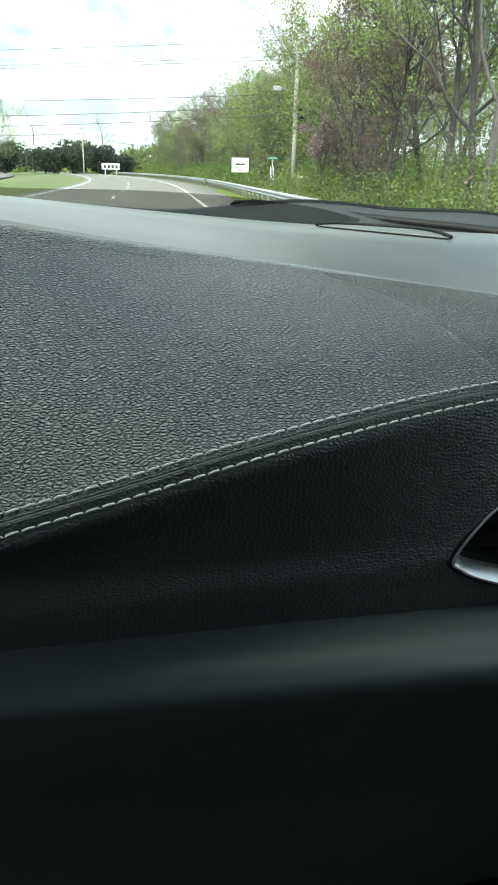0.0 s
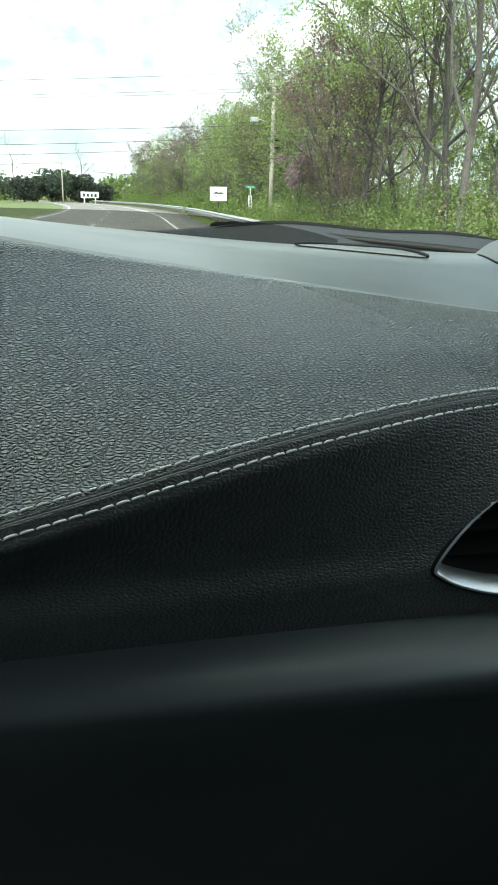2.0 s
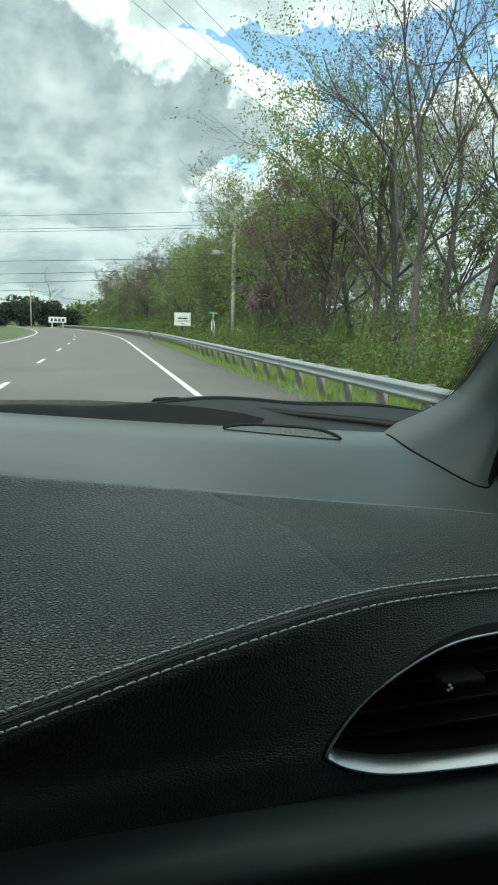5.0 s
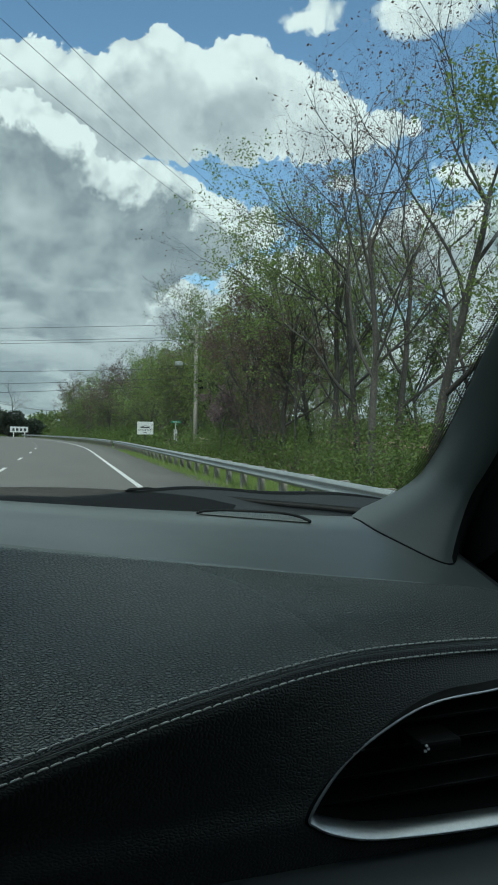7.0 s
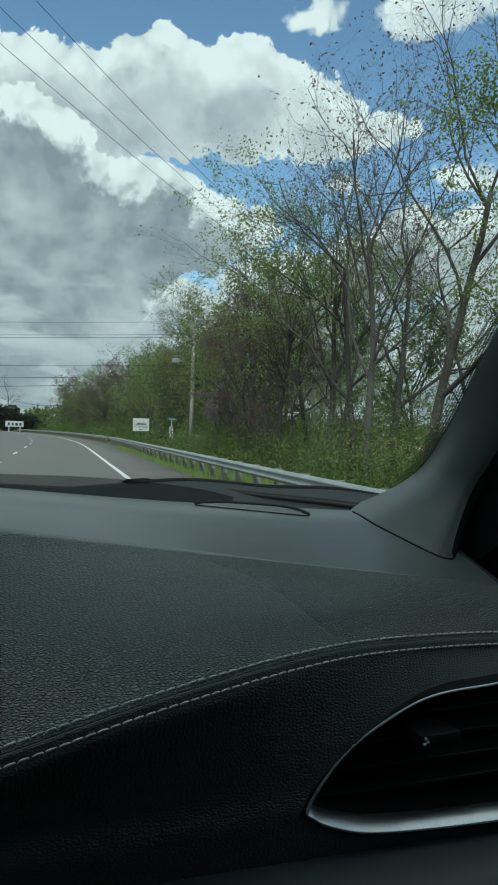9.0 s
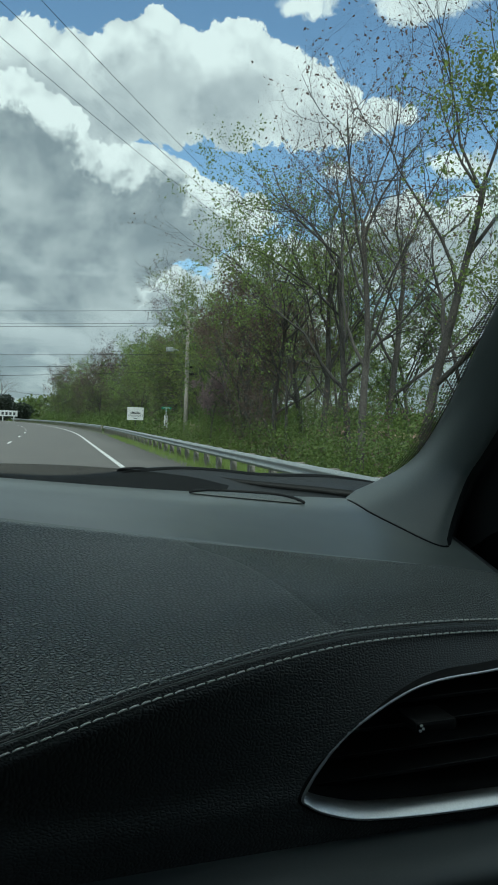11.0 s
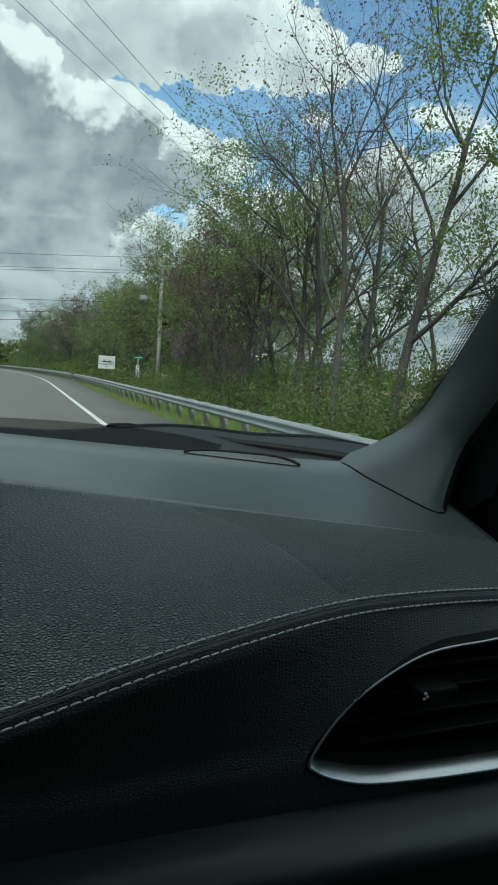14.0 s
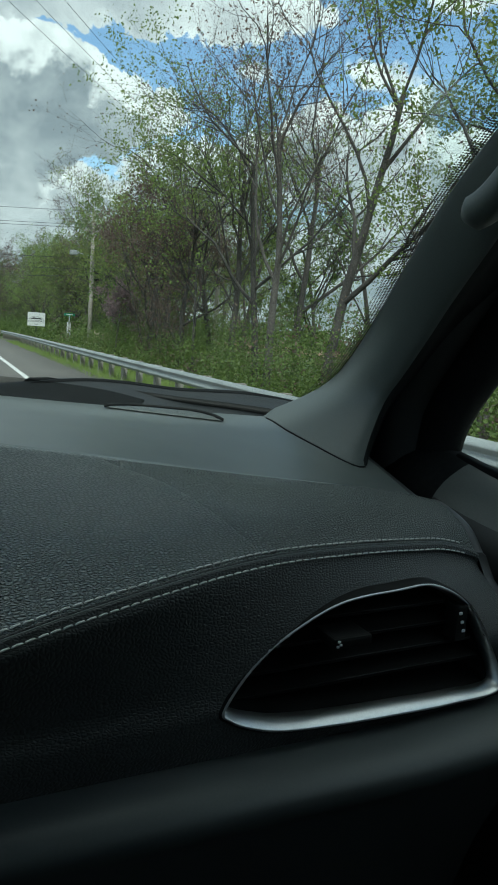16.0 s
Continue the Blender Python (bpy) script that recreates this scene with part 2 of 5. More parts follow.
M = {
    # one leather twice: pale for the lit slope, near black for the shaded face
    "leather": leather("dash_leather_lit", (0.310, 0.340, 0.328), 0.28, 330.0, 0.0062, 1.0, (0.190, 0.210, 0.205), 0.66),
    "leather_shaded": leather("dash_leather_shaded", (0.048, 0.053, 0.053), 0.36, 330.0, 0.0012, 0.4, crease_shade=0.88),
    "panel": surface("top_panel_plastic", (0.092, 0.105, 0.103), (0.102, 0.115, 0.113), (0.30, 0.36), grain=900, blotch=6, bump=0.12, depth=0.0002),
    "knee": surface("knee_pad_skin", (0.066, 0.076, 0.077), (0.075, 0.086, 0.087), (0.42, 0.47), grain=420, blotch=9, bump=0.12, depth=0.0005),
    "groove": surface("seam_groove", (0.008, 0.009, 0.010), (0.014, 0.015, 0.016), grain=400),
    "thread": surface("thread", (0.62, 0.64, 0.62), (0.78, 0.80, 0.78), (0.6, 0.7), grain=900, blotch=60),
    "chrome": surface("satin_chrome", (0.58, 0.60, 0.61), (0.68, 0.70, 0.71), (0.30, 0.36), grain=500, blotch=12, metal=1.0),
    "edge": surface("slat_edge", (0.012, 0.013, 0.013), (0.018, 0.019, 0.019), (0.4, 0.5), grain=300, blotch=10),
    "black": surface("black_plastic", (0.004, 0.0045, 0.0045), (0.007, 0.0075, 0.0075), (0.6, 0.7), grain=300, blotch=10, spec=0.25),
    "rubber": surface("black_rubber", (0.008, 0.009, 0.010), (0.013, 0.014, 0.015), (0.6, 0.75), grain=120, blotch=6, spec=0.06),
    "trim": surface("pillar_trim", (0.062, 0.073, 0.072), (0.074, 0.086, 0.085), (0.48, 0.56), grain=500, blotch=9, bump=0.15, depth=0.0004),
    "cowl": surface("cowl_plastic", (0.008, 0.010, 0.012), (0.012, 0.015, 0.017), (0.45, 0.55), grain=200, blotch=7, spec=0.4),
    "lining": surface("head_lining", (0.045, 0.045, 0.043), (0.060, 0.060, 0.057), (0.8, 0.9), grain=300, blotch=5),
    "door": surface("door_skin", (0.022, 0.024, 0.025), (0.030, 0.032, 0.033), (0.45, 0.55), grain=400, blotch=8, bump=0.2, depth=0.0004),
    # paler copy of the door skin: window light put into the sill's colour
    "sill": surface("door_skin_window_lit", (0.075, 0.084, 0.083), (0.095, 0.104, 0.103), (0.45, 0.55), grain=400, blotch=8, bump=0.2, depth=0.0004),
    "carpet": surface("carpet", (0.012, 0.012, 0.012), (0.022, 0.022, 0.022), (0.9, 1.0), grain=200, blotch=10),
    "white_dot": surface("icon_white", (0.65, 0.67, 0.68), (0.75, 0.77, 0.78), grain=300),
    "glass": pane("windshield_glass", (0.90, 0.93, 0.92)),
    "tint": pane("tinted_band", (0.40, 0.40, 0.39), 0.08),
    "privacy": pane("privacy_glass", (0.40, 0.41, 0.40), 0.6),
    "paint": surface("car_paint", (0.018, 0.020, 0.022), (0.024, 0.026, 0.028), (0.25, 0.35), grain=80, blotch=3),
    "asphalt": surface("asphalt", (0.105, 0.098, 0.090), (0.165, 0.155, 0.142), (0.75, 0.9), grain=9.0, blotch=0.35, bump=0.3, depth=0.01),
    "line": surface("road_paint", (0.55, 0.55, 0.53), (0.75, 0.75, 0.73), (0.6, 0.7), grain=12, blotch=1.5),
    "grass": surface("grass", (0.050, 0.075, 0.020), (0.115, 0.140, 0.040), (0.8, 0.9), grain=6.0, blotch=0.12, bump=0.5, depth=0.05),
    "soil": surface("field_soil", (0.20, 0.115, 0.070), (0.27, 0.165, 0.105), (0.85, 0.95), grain=2.5, blotch=0.08, bump=0.4, depth=0.05),
    "steel": surface("galvanised_steel", (0.28, 0.30, 0.30), (0.42, 0.44, 0.43), (0.45, 0.62), grain=30, blotch=1.2, metal=0.55),
    "post": surface("weathered_post", (0.16, 0.14, 0.12), (0.27, 0.25, 0.22), (0.8, 0.9), grain=40, blotch=4),
    "pole": surface("pole_wood", (0.24, 0.21, 0.18), (0.36, 0.33, 0.29), (0.8, 0.9), grain=24, blotch=2),
    "wire": surface("cable", (0.012, 0.012, 0.013), (0.02, 0.02, 0.02), grain=30),
    "bark": surface("bark", (0.038, 0.033, 0.030), (0.095, 0.084, 0.075), (0.85, 0.95), grain=14, blotch=1.2, bump=0.6, depth=0.02, vary=0.25),
    "leaf": leaf_material("young_leaves", (0.125, 0.185, 0.042), (0.215, 0.275, 0.072)),
    "shrub": leaf_material("undergrowth_leaves", (0.066, 0.108, 0.022), (0.135, 0.180, 0.045)),
    "bud": leaf_material("red_buds", (0.125, 0.085, 0.066), (0.20, 0.145, 0.11)),
    "pink": leaf_material("mauve_blossom", (0.28, 0.17, 0.19), (0.38, 0.26, 0.27)),
    "conifer": leaf_material("dark_needles", (0.012, 0.022, 0.012), (0.028, 0.042, 0.020)),
    "sign_white": surface("sign_white", (0.46, 0.47, 0.46), (0.56, 0.57, 0.56), (0.4, 0.5), grain=30, blotch=2),
    "sign_green": surface("sign_green", (0.010, 0.16, 0.085), (0.016, 0.21, 0.11), (0.4, 0.5), grain=30, blotch=2),
    "sign_tan": surface("sign_tan", (0.34, 0.29, 0.20), (0.44, 0.38, 0.27), (0.6, 0.7), grain=20, blotch=2),
    "sign_ink": surface("sign_ink", (0.02, 0.022, 0.025), (0.03, 0.032, 0.035), grain=30),
    "shingle": surface("dark_shingle", (0.05, 0.05, 0.05), (0.09, 0.085, 0.08), (0.8, 0.9), grain=6, blotch=0.6),
}


# frit: black enamel dots that thin out towards the clear glass
def frit_material():
    m, n = material("dotted_frit")
    uv = n.node("ShaderNodeUVMap").outputs[0]
    s = n.node("ShaderNodeSeparateXYZ", Vector=uv)
    fu = n.math("SUBTRACT", n.math("FRACT", n.math("MULTIPLY", s.outputs[0], 8.0)), 0.5)
    fv = n.math("SUBTRACT", n.math("FRACT", n.math("MULTIPLY", s.outputs[1], 260.0)), 0.5)
    r = n.math("SQRT", n.math("ADD", n.math("MULTIPLY", fu, fu), n.math("MULTIPLY", fv, fv)))
    size = n.math("ADD", 0.24, n.math("MULTIPLY", s.outputs[0], 0.38))
    dot = n.math("LESS_THAN", r, size)
    clear = n.node("ShaderNodeBsdfTransparent", Color=(1, 1, 1))
    ink = n.node("ShaderNodeBsdfPrincipled", **{"Base Color": (0.012, 0.012, 0.013), "Roughness": 0.5})
    mixed = n.node("ShaderNodeMixShader", Fac=dot)
    n.tree.links.new(clear.outputs[0], mixed.inputs[1])
    n.tree.links.new(ink.outputs[0], mixed.inputs[2])
    return finish(m, n, mixed.outputs[0])


M["frit"] = frit_material()


# ---- building helpers ----
def make_mesh(name, verts, faces, mat, smooth=True):
    me = bpy.data.meshes.new(name)
    me.from_pydata([tuple(map(float, v)) for v in verts], [], [tuple(map(int, q)) for q in faces])
    if mat:
        me.materials.append(mat)
    if smooth:
        me.polygons.foreach_set("use_smooth", [True] * len(me.polygons))
    me.update()
    return me


def mesh_part(name, verts, faces, mat, parent=None, label="", smooth=True):
    ob = new(name, make_mesh(name, verts, faces, mat, smooth))
    ob.parent = parent
    return tagged(ob, label)


def part(name, bm, mat, parent=None, label="", smooth=False):
    me = bpy.data.meshes.new(name)
    bmesh.ops.recalc_face_normals(bm, faces=bm.faces[:])
    bm.to_mesh(me)
    bm.free()
    if mat:
        me.materials.append(mat)
    if smooth:
        me.polygons.foreach_set("use_smooth", [True] * len(me.polygons))
    ob = new(name, me)
    ob.parent = parent
    return tagged(ob, label)


def thing(name, label, category, group="", kind="", at=(0, 0, 0)):
    ob = new(name)
    ob.location = at
    return tagged(ob, label, category, group, kind)


def sheet(points, flip=False, wrap=False):
    """Quads over a grid of points [rows][columns]; wrap joins the last column to the first."""
    p = np.asarray(points, float)
    n, m = p.shape[:2]
    faces = []
    for i in range(n - 1):
        for j in range(m if wrap else m - 1):
            a, b = i * m + j, i * m + (j + 1) % m
            q = (a, b, b + m, a + m)
            faces.append(q[::-1] if flip else q)
    return p.reshape(-1, 3), faces


def slab(points, thick):
    """A closed slab: the grid of points and a copy of it moved by the vector thick."""
    p = np.asarray(points, float)
    n, m = p.shape[:2]
    v1, f1 = sheet(p)
    v2, f2 = sheet(p + np.asarray(thick), flip=True)
    k = n * m
    faces = f1 + [tuple(i + k for i in q) for q in f2]
    rim = [j for j in range(m)] + [i * m + m - 1 for i in range(1, n)] + [(n - 1) * m + j for j in range(m - 2, -1, -1)] + [i * m for i in range(n - 2, 0, -1)]
    for a, b in zip(rim, rim[1:] + rim[:1]):
        faces.append((b, a, a + k, b + k))
    return np.vstack([v1, v2]), faces


def spline(knots, n):
    """A smooth curve of n points through the knots."""
    k = np.asarray(knots, float)
    k = np.vstack([2 * k[0] - k[1], k, 2 * k[-1] - k[-2]])
    out = []
    for s in np.linspace(0, len(k) - 3 - 1e-9, n):
        i = int(s)
        t = s - i
        a, b, c, d = k[i:i + 4]
        out.append(0.5 * (2 * b + (c - a) * t + (2 * a - 5 * b + 4 * c - d) * t * t + (3 * b - a - 3 * c + d) * t ** 3))
    return np.array(out)


def ring_spline(knots, n):
    k = np.asarray(knots, float)
    m = len(k)
    out = []
    for s in np.linspace(0, m, n, endpoint=False):
        i = int(s)
        t = s - i
        a, b, c, d = k[i - 1], k[i % m], k[(i + 1) % m], k[(i + 2) % m]
        out.append(0.5 * (2 * b + (c - a) * t + (2 * a - 5 * b + 4 * c - d) * t * t + (3 * b - a - 3 * c + d) * t ** 3))
    return np.array(out)


def tube(path, radii, sides=6, cap=True):
    """A round bar along a path."""
    p = np.asarray(path, float)
    r = np.broadcast_to(np.asarray(radii, float), (len(p),))
    t = np.gradient(p, axis=0)
    t /= np.linalg.norm(t, axis=1)[:, None] + 1e-12
    ref = np.array([0, 0, 1.0]) if abs(t[:, 2]).mean() < 0.8 else np.array([1.0, 0, 0])
    u = np.cross(t, ref)
    u /= np.linalg.norm(u, axis=1)[:, None] + 1e-12
    w = np.cross(t, u)
    a = np.arange(sides) * 2 * np.pi / sides
    pts = p[:, None] + r[:, None, None] * (np.cos(a)[None, :, None] * u[:, None] + np.sin(a)[None, :, None] * w[:, None])
    v, f = sheet(pts, wrap=True)
    if cap:
        f = f + [tuple(range(sides))[::-1], tuple(len(v) - sides + i for i in range(sides))]
    return v, f


def merged(*pieces):
    vs, fs, k = [], [], 0
    for v, f in pieces:
        vs.append(np.asarray(v, float))
        fs += [tuple(i + k for i in q) for q in f]
        k += len(v)
    return np.vstack(vs), fs


def box(x0, y0, z0, x1, y1, z1, bevel=0.0, segments=2):
    bm = bmesh.new()
    bmesh.ops.create_cube(bm, size=1)
    bmesh.ops.transform(bm, matrix=Matrix.Translation(((x0 + x1) / 2, (y0 + y1) / 2, (z0 + z1) / 2)) @ Matrix.Diagonal((x1 - x0, y1 - y0, z1 - z0, 1)), verts=bm.verts)
    if bevel:
        bmesh.ops.bevel(bm, geom=bm.edges[:], offset=bevel, segments=segments, affect="EDGES", profile=0.6)
    return bm


def knots(x, table):
    """Smooth value at x from a short table of (x, value)."""
    t = np.asarray(table, float)
    xs, ys = t[:, 0], t[:, 1]
    m = np.gradient(ys, xs)
    x = np.clip(x, xs[0], xs[-1])
    i = np.clip(np.searchsorted(xs, x) - 1, 0, len(xs) - 2)
    h = xs[i + 1] - xs[i]
    s = (x - xs[i]) / h
    return (1 + 2 * s) * (1 - s) ** 2 * ys[i] + s * (1 - s) ** 2 * h * m[i] + s * s * (3 - 2 * s) * ys[i + 1] + s * s * (s - 1) * h * m[i + 1]


# ================= the cabin =================
MID = -0.06                     # the car's middle line


def right_of(x):
    """The dash is built for the passenger half and runs on evenly to the other side."""
    return x


def edge_line(x):               # front edge of the dash under the windshield
    return np.array([knots(x, [(-0.75, 0.96), (-0.3, 1.035), (0.0, 1.045), (0.26, 1.037), (0.42, 1.010), (0.52, 0.972), (0.62, 0.92)]),
                     ZO + knots(x, [(-0.75, 1.15), (-0.15, 1.174), (0.0, 1.161), (0.26, 1.1415), (0.42, 1.1355), (0.62, 1.133)])])


def ridge_line(x):              # soft crest between the flat top and the padded slope
    return np.array([knots(x, [(-0.75, 0.62), (-0.15, 0.656), (0.10, 0.674), (0.31, 0.6916), (0.48, 0.7075), (0.62, 0.715)]),
                     ZO + knots(x, [(-0.75, 1.165), (-0.15, 1.178), (0.02, 1.152), (0.14, 1.1348), (0.31, 1.1095), (0.48, 1.085), (0.62, 1.060)])])


def seam_line(x):               # stitched seam
    return np.array([knots(x, [(-0.75, 0.44), (-0.3, 0.455), (-0.10, 0.464), (0.0, 0.470), (0.108, 0.4917), (0.21, 0.5182), (0.314, 0.5442), (0.417, 0.567), (0.52, 0.5875), (0.62, 0.60)]),
                     ZO + knots(x, [(-0.75, 0.94), (-0.3, 0.967), (-0.15, 1.0015), (-0.047, 1.0268), (0.056, 1.0477), (0.159, 1.0598), (0.262, 1.065), (0.365, 1.060), (0.468, 1.0507), (0.52, 1.0445), (0.57, 1.030), (0.62, 1.005)])])


def swell(x):                   # the crest is sharp at the car's middle and rounds off towards the door
    return 0.0055 + 0.010 * np.clip((x - 0.05) / 0.4, 0, 1)


def top_profile(x):
    e, r = edge_line(x), ridge_line(x)
    k = [e + (0.10, -0.035), e + (0.03, -0.006), e, e * 0.66 + r * 0.34 + (0, 0.002), e * 0.25 + r * 0.75 + (0, 0.0015), e * 0.05 + r * 0.95 + (0, 0.0004), r]
    return spline(k, 60)


def slope_profile(x):
    r, s, q = ridge_line(x), seam_line(x), swell(x)
    k = [r, r * 0.92 + s * 0.08 + (0, 0.22 * q), r * 0.66 + s * 0.34 + (-0.003, 0.001 + 1.1 * q), r * 0.3 + s * 0.7 + (-0.004, 0.0035 + 0.95 * q),
         s + (0.0055, 0.0048), s + (0.0010, 0.0030), s + (0.0005, 0.0004), s + (0.004, -0.005)]
    return spline(k, 80)


def fall(x):
    return np.clip(0.0065 - 0.045 * x, -0.012, 0.016)


def face_profile(x):
    s = seam_line(x)
    k = [s + (0.004, -0.004), s + (-0.002, 0.0012), s + (-0.004, -0.0035), s + (-0.006, -0.014), (s[0] * 0.6 + 0.4 * 0.505, s[1] * 0.6 + 0.4 * (ZO + 0.94)),
         (0.512 + 0.05 * (x - 0.22), ZO + 0.965), (0.508 + 0.05 * (x - 0.22), ZO + 0.940), (0.511 + 0.05 * (x - 0.22), ZO + 0.905 + 0.5 * fall(x)), (0.516 + 0.05 * (x - 0.22), ZO + 0.899 + fall(x)), (0.530, ZO + 0.893 + fall(x)), (0.570, ZO + 0.889 + fall(x))]
    return spline(k, 90)


def pad_profile(x):
    d = fall(x)
    k = [(0.600, ZO + 0.893 + d), (0.565, ZO + 0.8955 + d), (0.530, ZO + 0.901 + d), (0.505, ZO + 0.9068 + d), (0.484, ZO + 0.9050 + d), (0.468, ZO + 0.8990 + d), (0.459, ZO + 0.8880 + d), (0.463, ZO + 0.872 + d), (0.485, ZO + 0.835), (0.55, ZO + 0.70), (0.62, ZO + 0.45)]
    return spline(k, 60)


def lofted(profile, xs):
    return np.array([[(x, *p) for p in profile(x)] for x in xs])


dash = thing("dashboard", "charcoal leather-grain dashboard with double white stitching", "dashboard")
xs = np.concatenate([np.linspace(-0.75, -0.2, 30), np.linspace(-0.194, 0.578, 131)])
mesh_part("top_panel", *sheet(lofted(top_profile, xs)), M["panel"], dash, "smooth grey panel under the windshield")
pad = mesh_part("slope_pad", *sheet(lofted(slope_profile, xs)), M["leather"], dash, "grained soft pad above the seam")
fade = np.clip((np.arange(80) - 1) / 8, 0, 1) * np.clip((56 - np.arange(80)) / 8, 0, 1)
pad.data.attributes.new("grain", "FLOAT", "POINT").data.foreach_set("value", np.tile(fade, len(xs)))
pad.data.materials.append(M["leather_shaded"])         # shade of the seam fold, put in as the darker leather copy
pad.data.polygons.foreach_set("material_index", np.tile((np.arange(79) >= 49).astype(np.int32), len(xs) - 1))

# vent outline on the face (x, height), smooth and closed
VENT = [(0.2225, 0.947), (0.248, 0.974), (0.283, 0.996), (0.3455, 1.018), (0.4136, 1.0225), (0.4655, 1.0215), (0.5114, 0.996), (0.540, 0.950),
        (0.549, 0.908), (0.482, 0.9050), (0.4079, 0.9085), (0.3408, 0.9130), (0.280, 0.9195), (0.2465, 0.9285), (0.2275, 0.9380)]
vent_ring = ring_spline(VENT, 150)


def inside(x, z, ring):
    hit = False
    a = ring[-1]
    for b in ring:
        if (a[1] > z) != (b[1] > z) and x < (b[0] - a[0]) * (z - a[1]) / (b[1] - a[1]) + a[0]:
            hit = not hit
        a = b
    return hit


def ring_inset(ring, width):
    """The ring moved inwards by width (a number, or one for each point)."""
    t = np.roll(ring, -1, 0) - np.roll(ring, 1, 0)
    t /= np.linalg.norm(t, axis=1)[:, None]
    n = np.stack([t[:, 1], -t[:, 0]], 1)
    c = ring.mean(0)
    if ((c - ring) * n).sum() < 0:
        n = -n
    return ring + n * np.broadcast_to(np.asarray(width, float), (len(ring),))[:, None]


fx = np.concatenate([np.linspace(-0.75, -0.2, 30), np.linspace(-0.196, 0.578, 195)])
v, f = sheet(lofted(face_profile, fx))
cut = ring_inset(vent_ring, 0.0008)
keep = []
for q in f:
    c = v[list(q)].mean(0)
    if not (0.2 < c[0] < 0.57 and inside(c[0], c[2] - ZO, cut)):
        keep.append(q)
# the face's shade is put into its colour by the darker leather copy
mesh_part("face_pad", v, keep, M["leather_shaded"], dash, "grained face pad below the seam, toned dark for shade")
mesh_part("lower_pad", *sheet(lofted(pad_profile, xs)), M["knee"], dash, "rounded lower knee pad")


def face_y(x, z):
    """How far forward the face pad lies at x and cabin height z."""
    p = face_profile(x)
    i = np.argmin(abs(p[:, 1] - (z + ZO)))
    return p[i, 0]


# groove cord and the two stitch rows
gx = np.linspace(-0.4, 0.575, 260)
gp = np.array([(x, *(seam_line(x) + (0.003, -0.0005))) for x in gx])
mesh_part("seam_cord", *tube(gp, 0.0034, 8), M["groove"], dash, "black piping in the seam groove")
lip = np.array([(x, *(seam_line(x) + (-0.0012, 0.0010))) for x in gx])
mesh_part("seam_lip", *tube(lip, 0.0011, 6), M["trim"], dash, "thin grey folded edge beside the piping")
stitch_v, stitch_f = tube([(-0.0039, 0, -0.0003), (-0.0031, 0, 0.0004), (0, 0, 0.0006), (0.0031, 0, 0.0004), (0.0039, 0, -0.0003)], [0.0004, 0.0008, 0.0009, 0.0008, 0.0004], 5)
stitch_mesh = make_mesh("stitch", stitch_v, stitch_f, M["thread"])
SEAM_STEP = 0.0090


def stitch_row(place):
    path = np.array([place(x) for x in np.linspace(-0.33, 0.558, 900)])
    run = np.concatenate([[0], np.cumsum(np.linalg.norm(np.diff(path, axis=0), axis=1))])
    for s in np.arange(0, run[-1] - 0.010, SEAM_STEP):
        a = np.array([np.interp(s, run, path[:, i]) for i in range(3)])
        b = np.array([np.interp(s + 0.0078, run, path[:, i]) for i in range(3)])
        ob = new("stitch", stitch_mesh)
        ob.parent = dash
        q = Vector(b - a).to_track_quat("X", "Z")
        ob.matrix_basis = Matrix.LocRotScale(Vector((a + b) / 2), q @ Euler((0, 0, radians(random.uniform(1, 7)))).to_quaternion(), None)


def upper_row(x):
    s = seam_line(x)
    return (x, s[0] + 0.0044, s[1] + 0.0049)


def lower_row(x):
    p = face_profile(x)
    s = seam_line(x)
    d = np.linalg.norm(p - s, axis=1)
    d[60:] = 9
    i = int(np.argmin(abs(d - 0.0062) + (p[:, 1] > s[1] - 0.004) * 0.01))
    return (x, p[i, 0] - 0.0008, p[i, 1])


stitch_row(upper_row)
stitch_row(lower_row)

# air vent
vent = mesh_part("air_vent", [(0, 0, 0)], [], None, dash, "wedge-shaped black air vent with a satin chrome surround")
vent.data.materials.clear()
n_ring = len(vent_ring)
left = np.clip((0.30 - vent_ring[:, 0]) / 0.06, 0, 1)
low = np.clip((0.950 - vent_ring[:, 1]) / 0.025, 0, 1)
width = 0.0023 + 0.0046 * np.maximum(0.8 * left * (1 - low), 0.62 * low * np.clip((0.62 - vent_ring[:, 0]) / 0.2, 0.4, 1))


def vent_plane(x, z):
    return 0.508 + 0.05 * (x - 0.223) + 0.22 * (z - 0.9415)


def vent_loop(ring, proud):
    return [(x, vent_plane(x, z) - proud, z + ZO) for x, z in ring]


# a proud lip, then a funnel that runs deep into the duct
loops = [vent_loop(ring_inset(vent_ring, -0.0032), -0.010), vent_loop(ring_inset(vent_ring, -0.0028), 0.0004), vent_loop(ring_inset(vent_ring, -0.0008), 0.0022), vent_loop(ring_inset(vent_ring, 0.0006), 0.0030),
         vent_loop(ring_inset(vent_ring, 0.0016), 0.0022), vent_loop(ring_inset(vent_ring, 0.0018 + width * 0.5), -0.0020), vent_loop(ring_inset(vent_ring, 0.0020 + width), -0.0065), vent_loop(ring_inset(vent_ring, 0.0023 + width), -0.0140)]
mesh_part("rim_gasket", *sheet(loops[:3], wrap=True), M["black"], vent, "black gasket round the bezel")
mesh_part("bezel", *sheet(loops[2:], wrap=True), M["chrome"], vent, "satin chrome bezel")
inner = ring_inset(vent_ring, 0.0026 + width)
deep = [vent_loop(inner, -0.0135), vent_loop(ring_inset(inner, 0.003), -0.035), vent_loop(ring_inset(inner, 0.006), -0.08)]
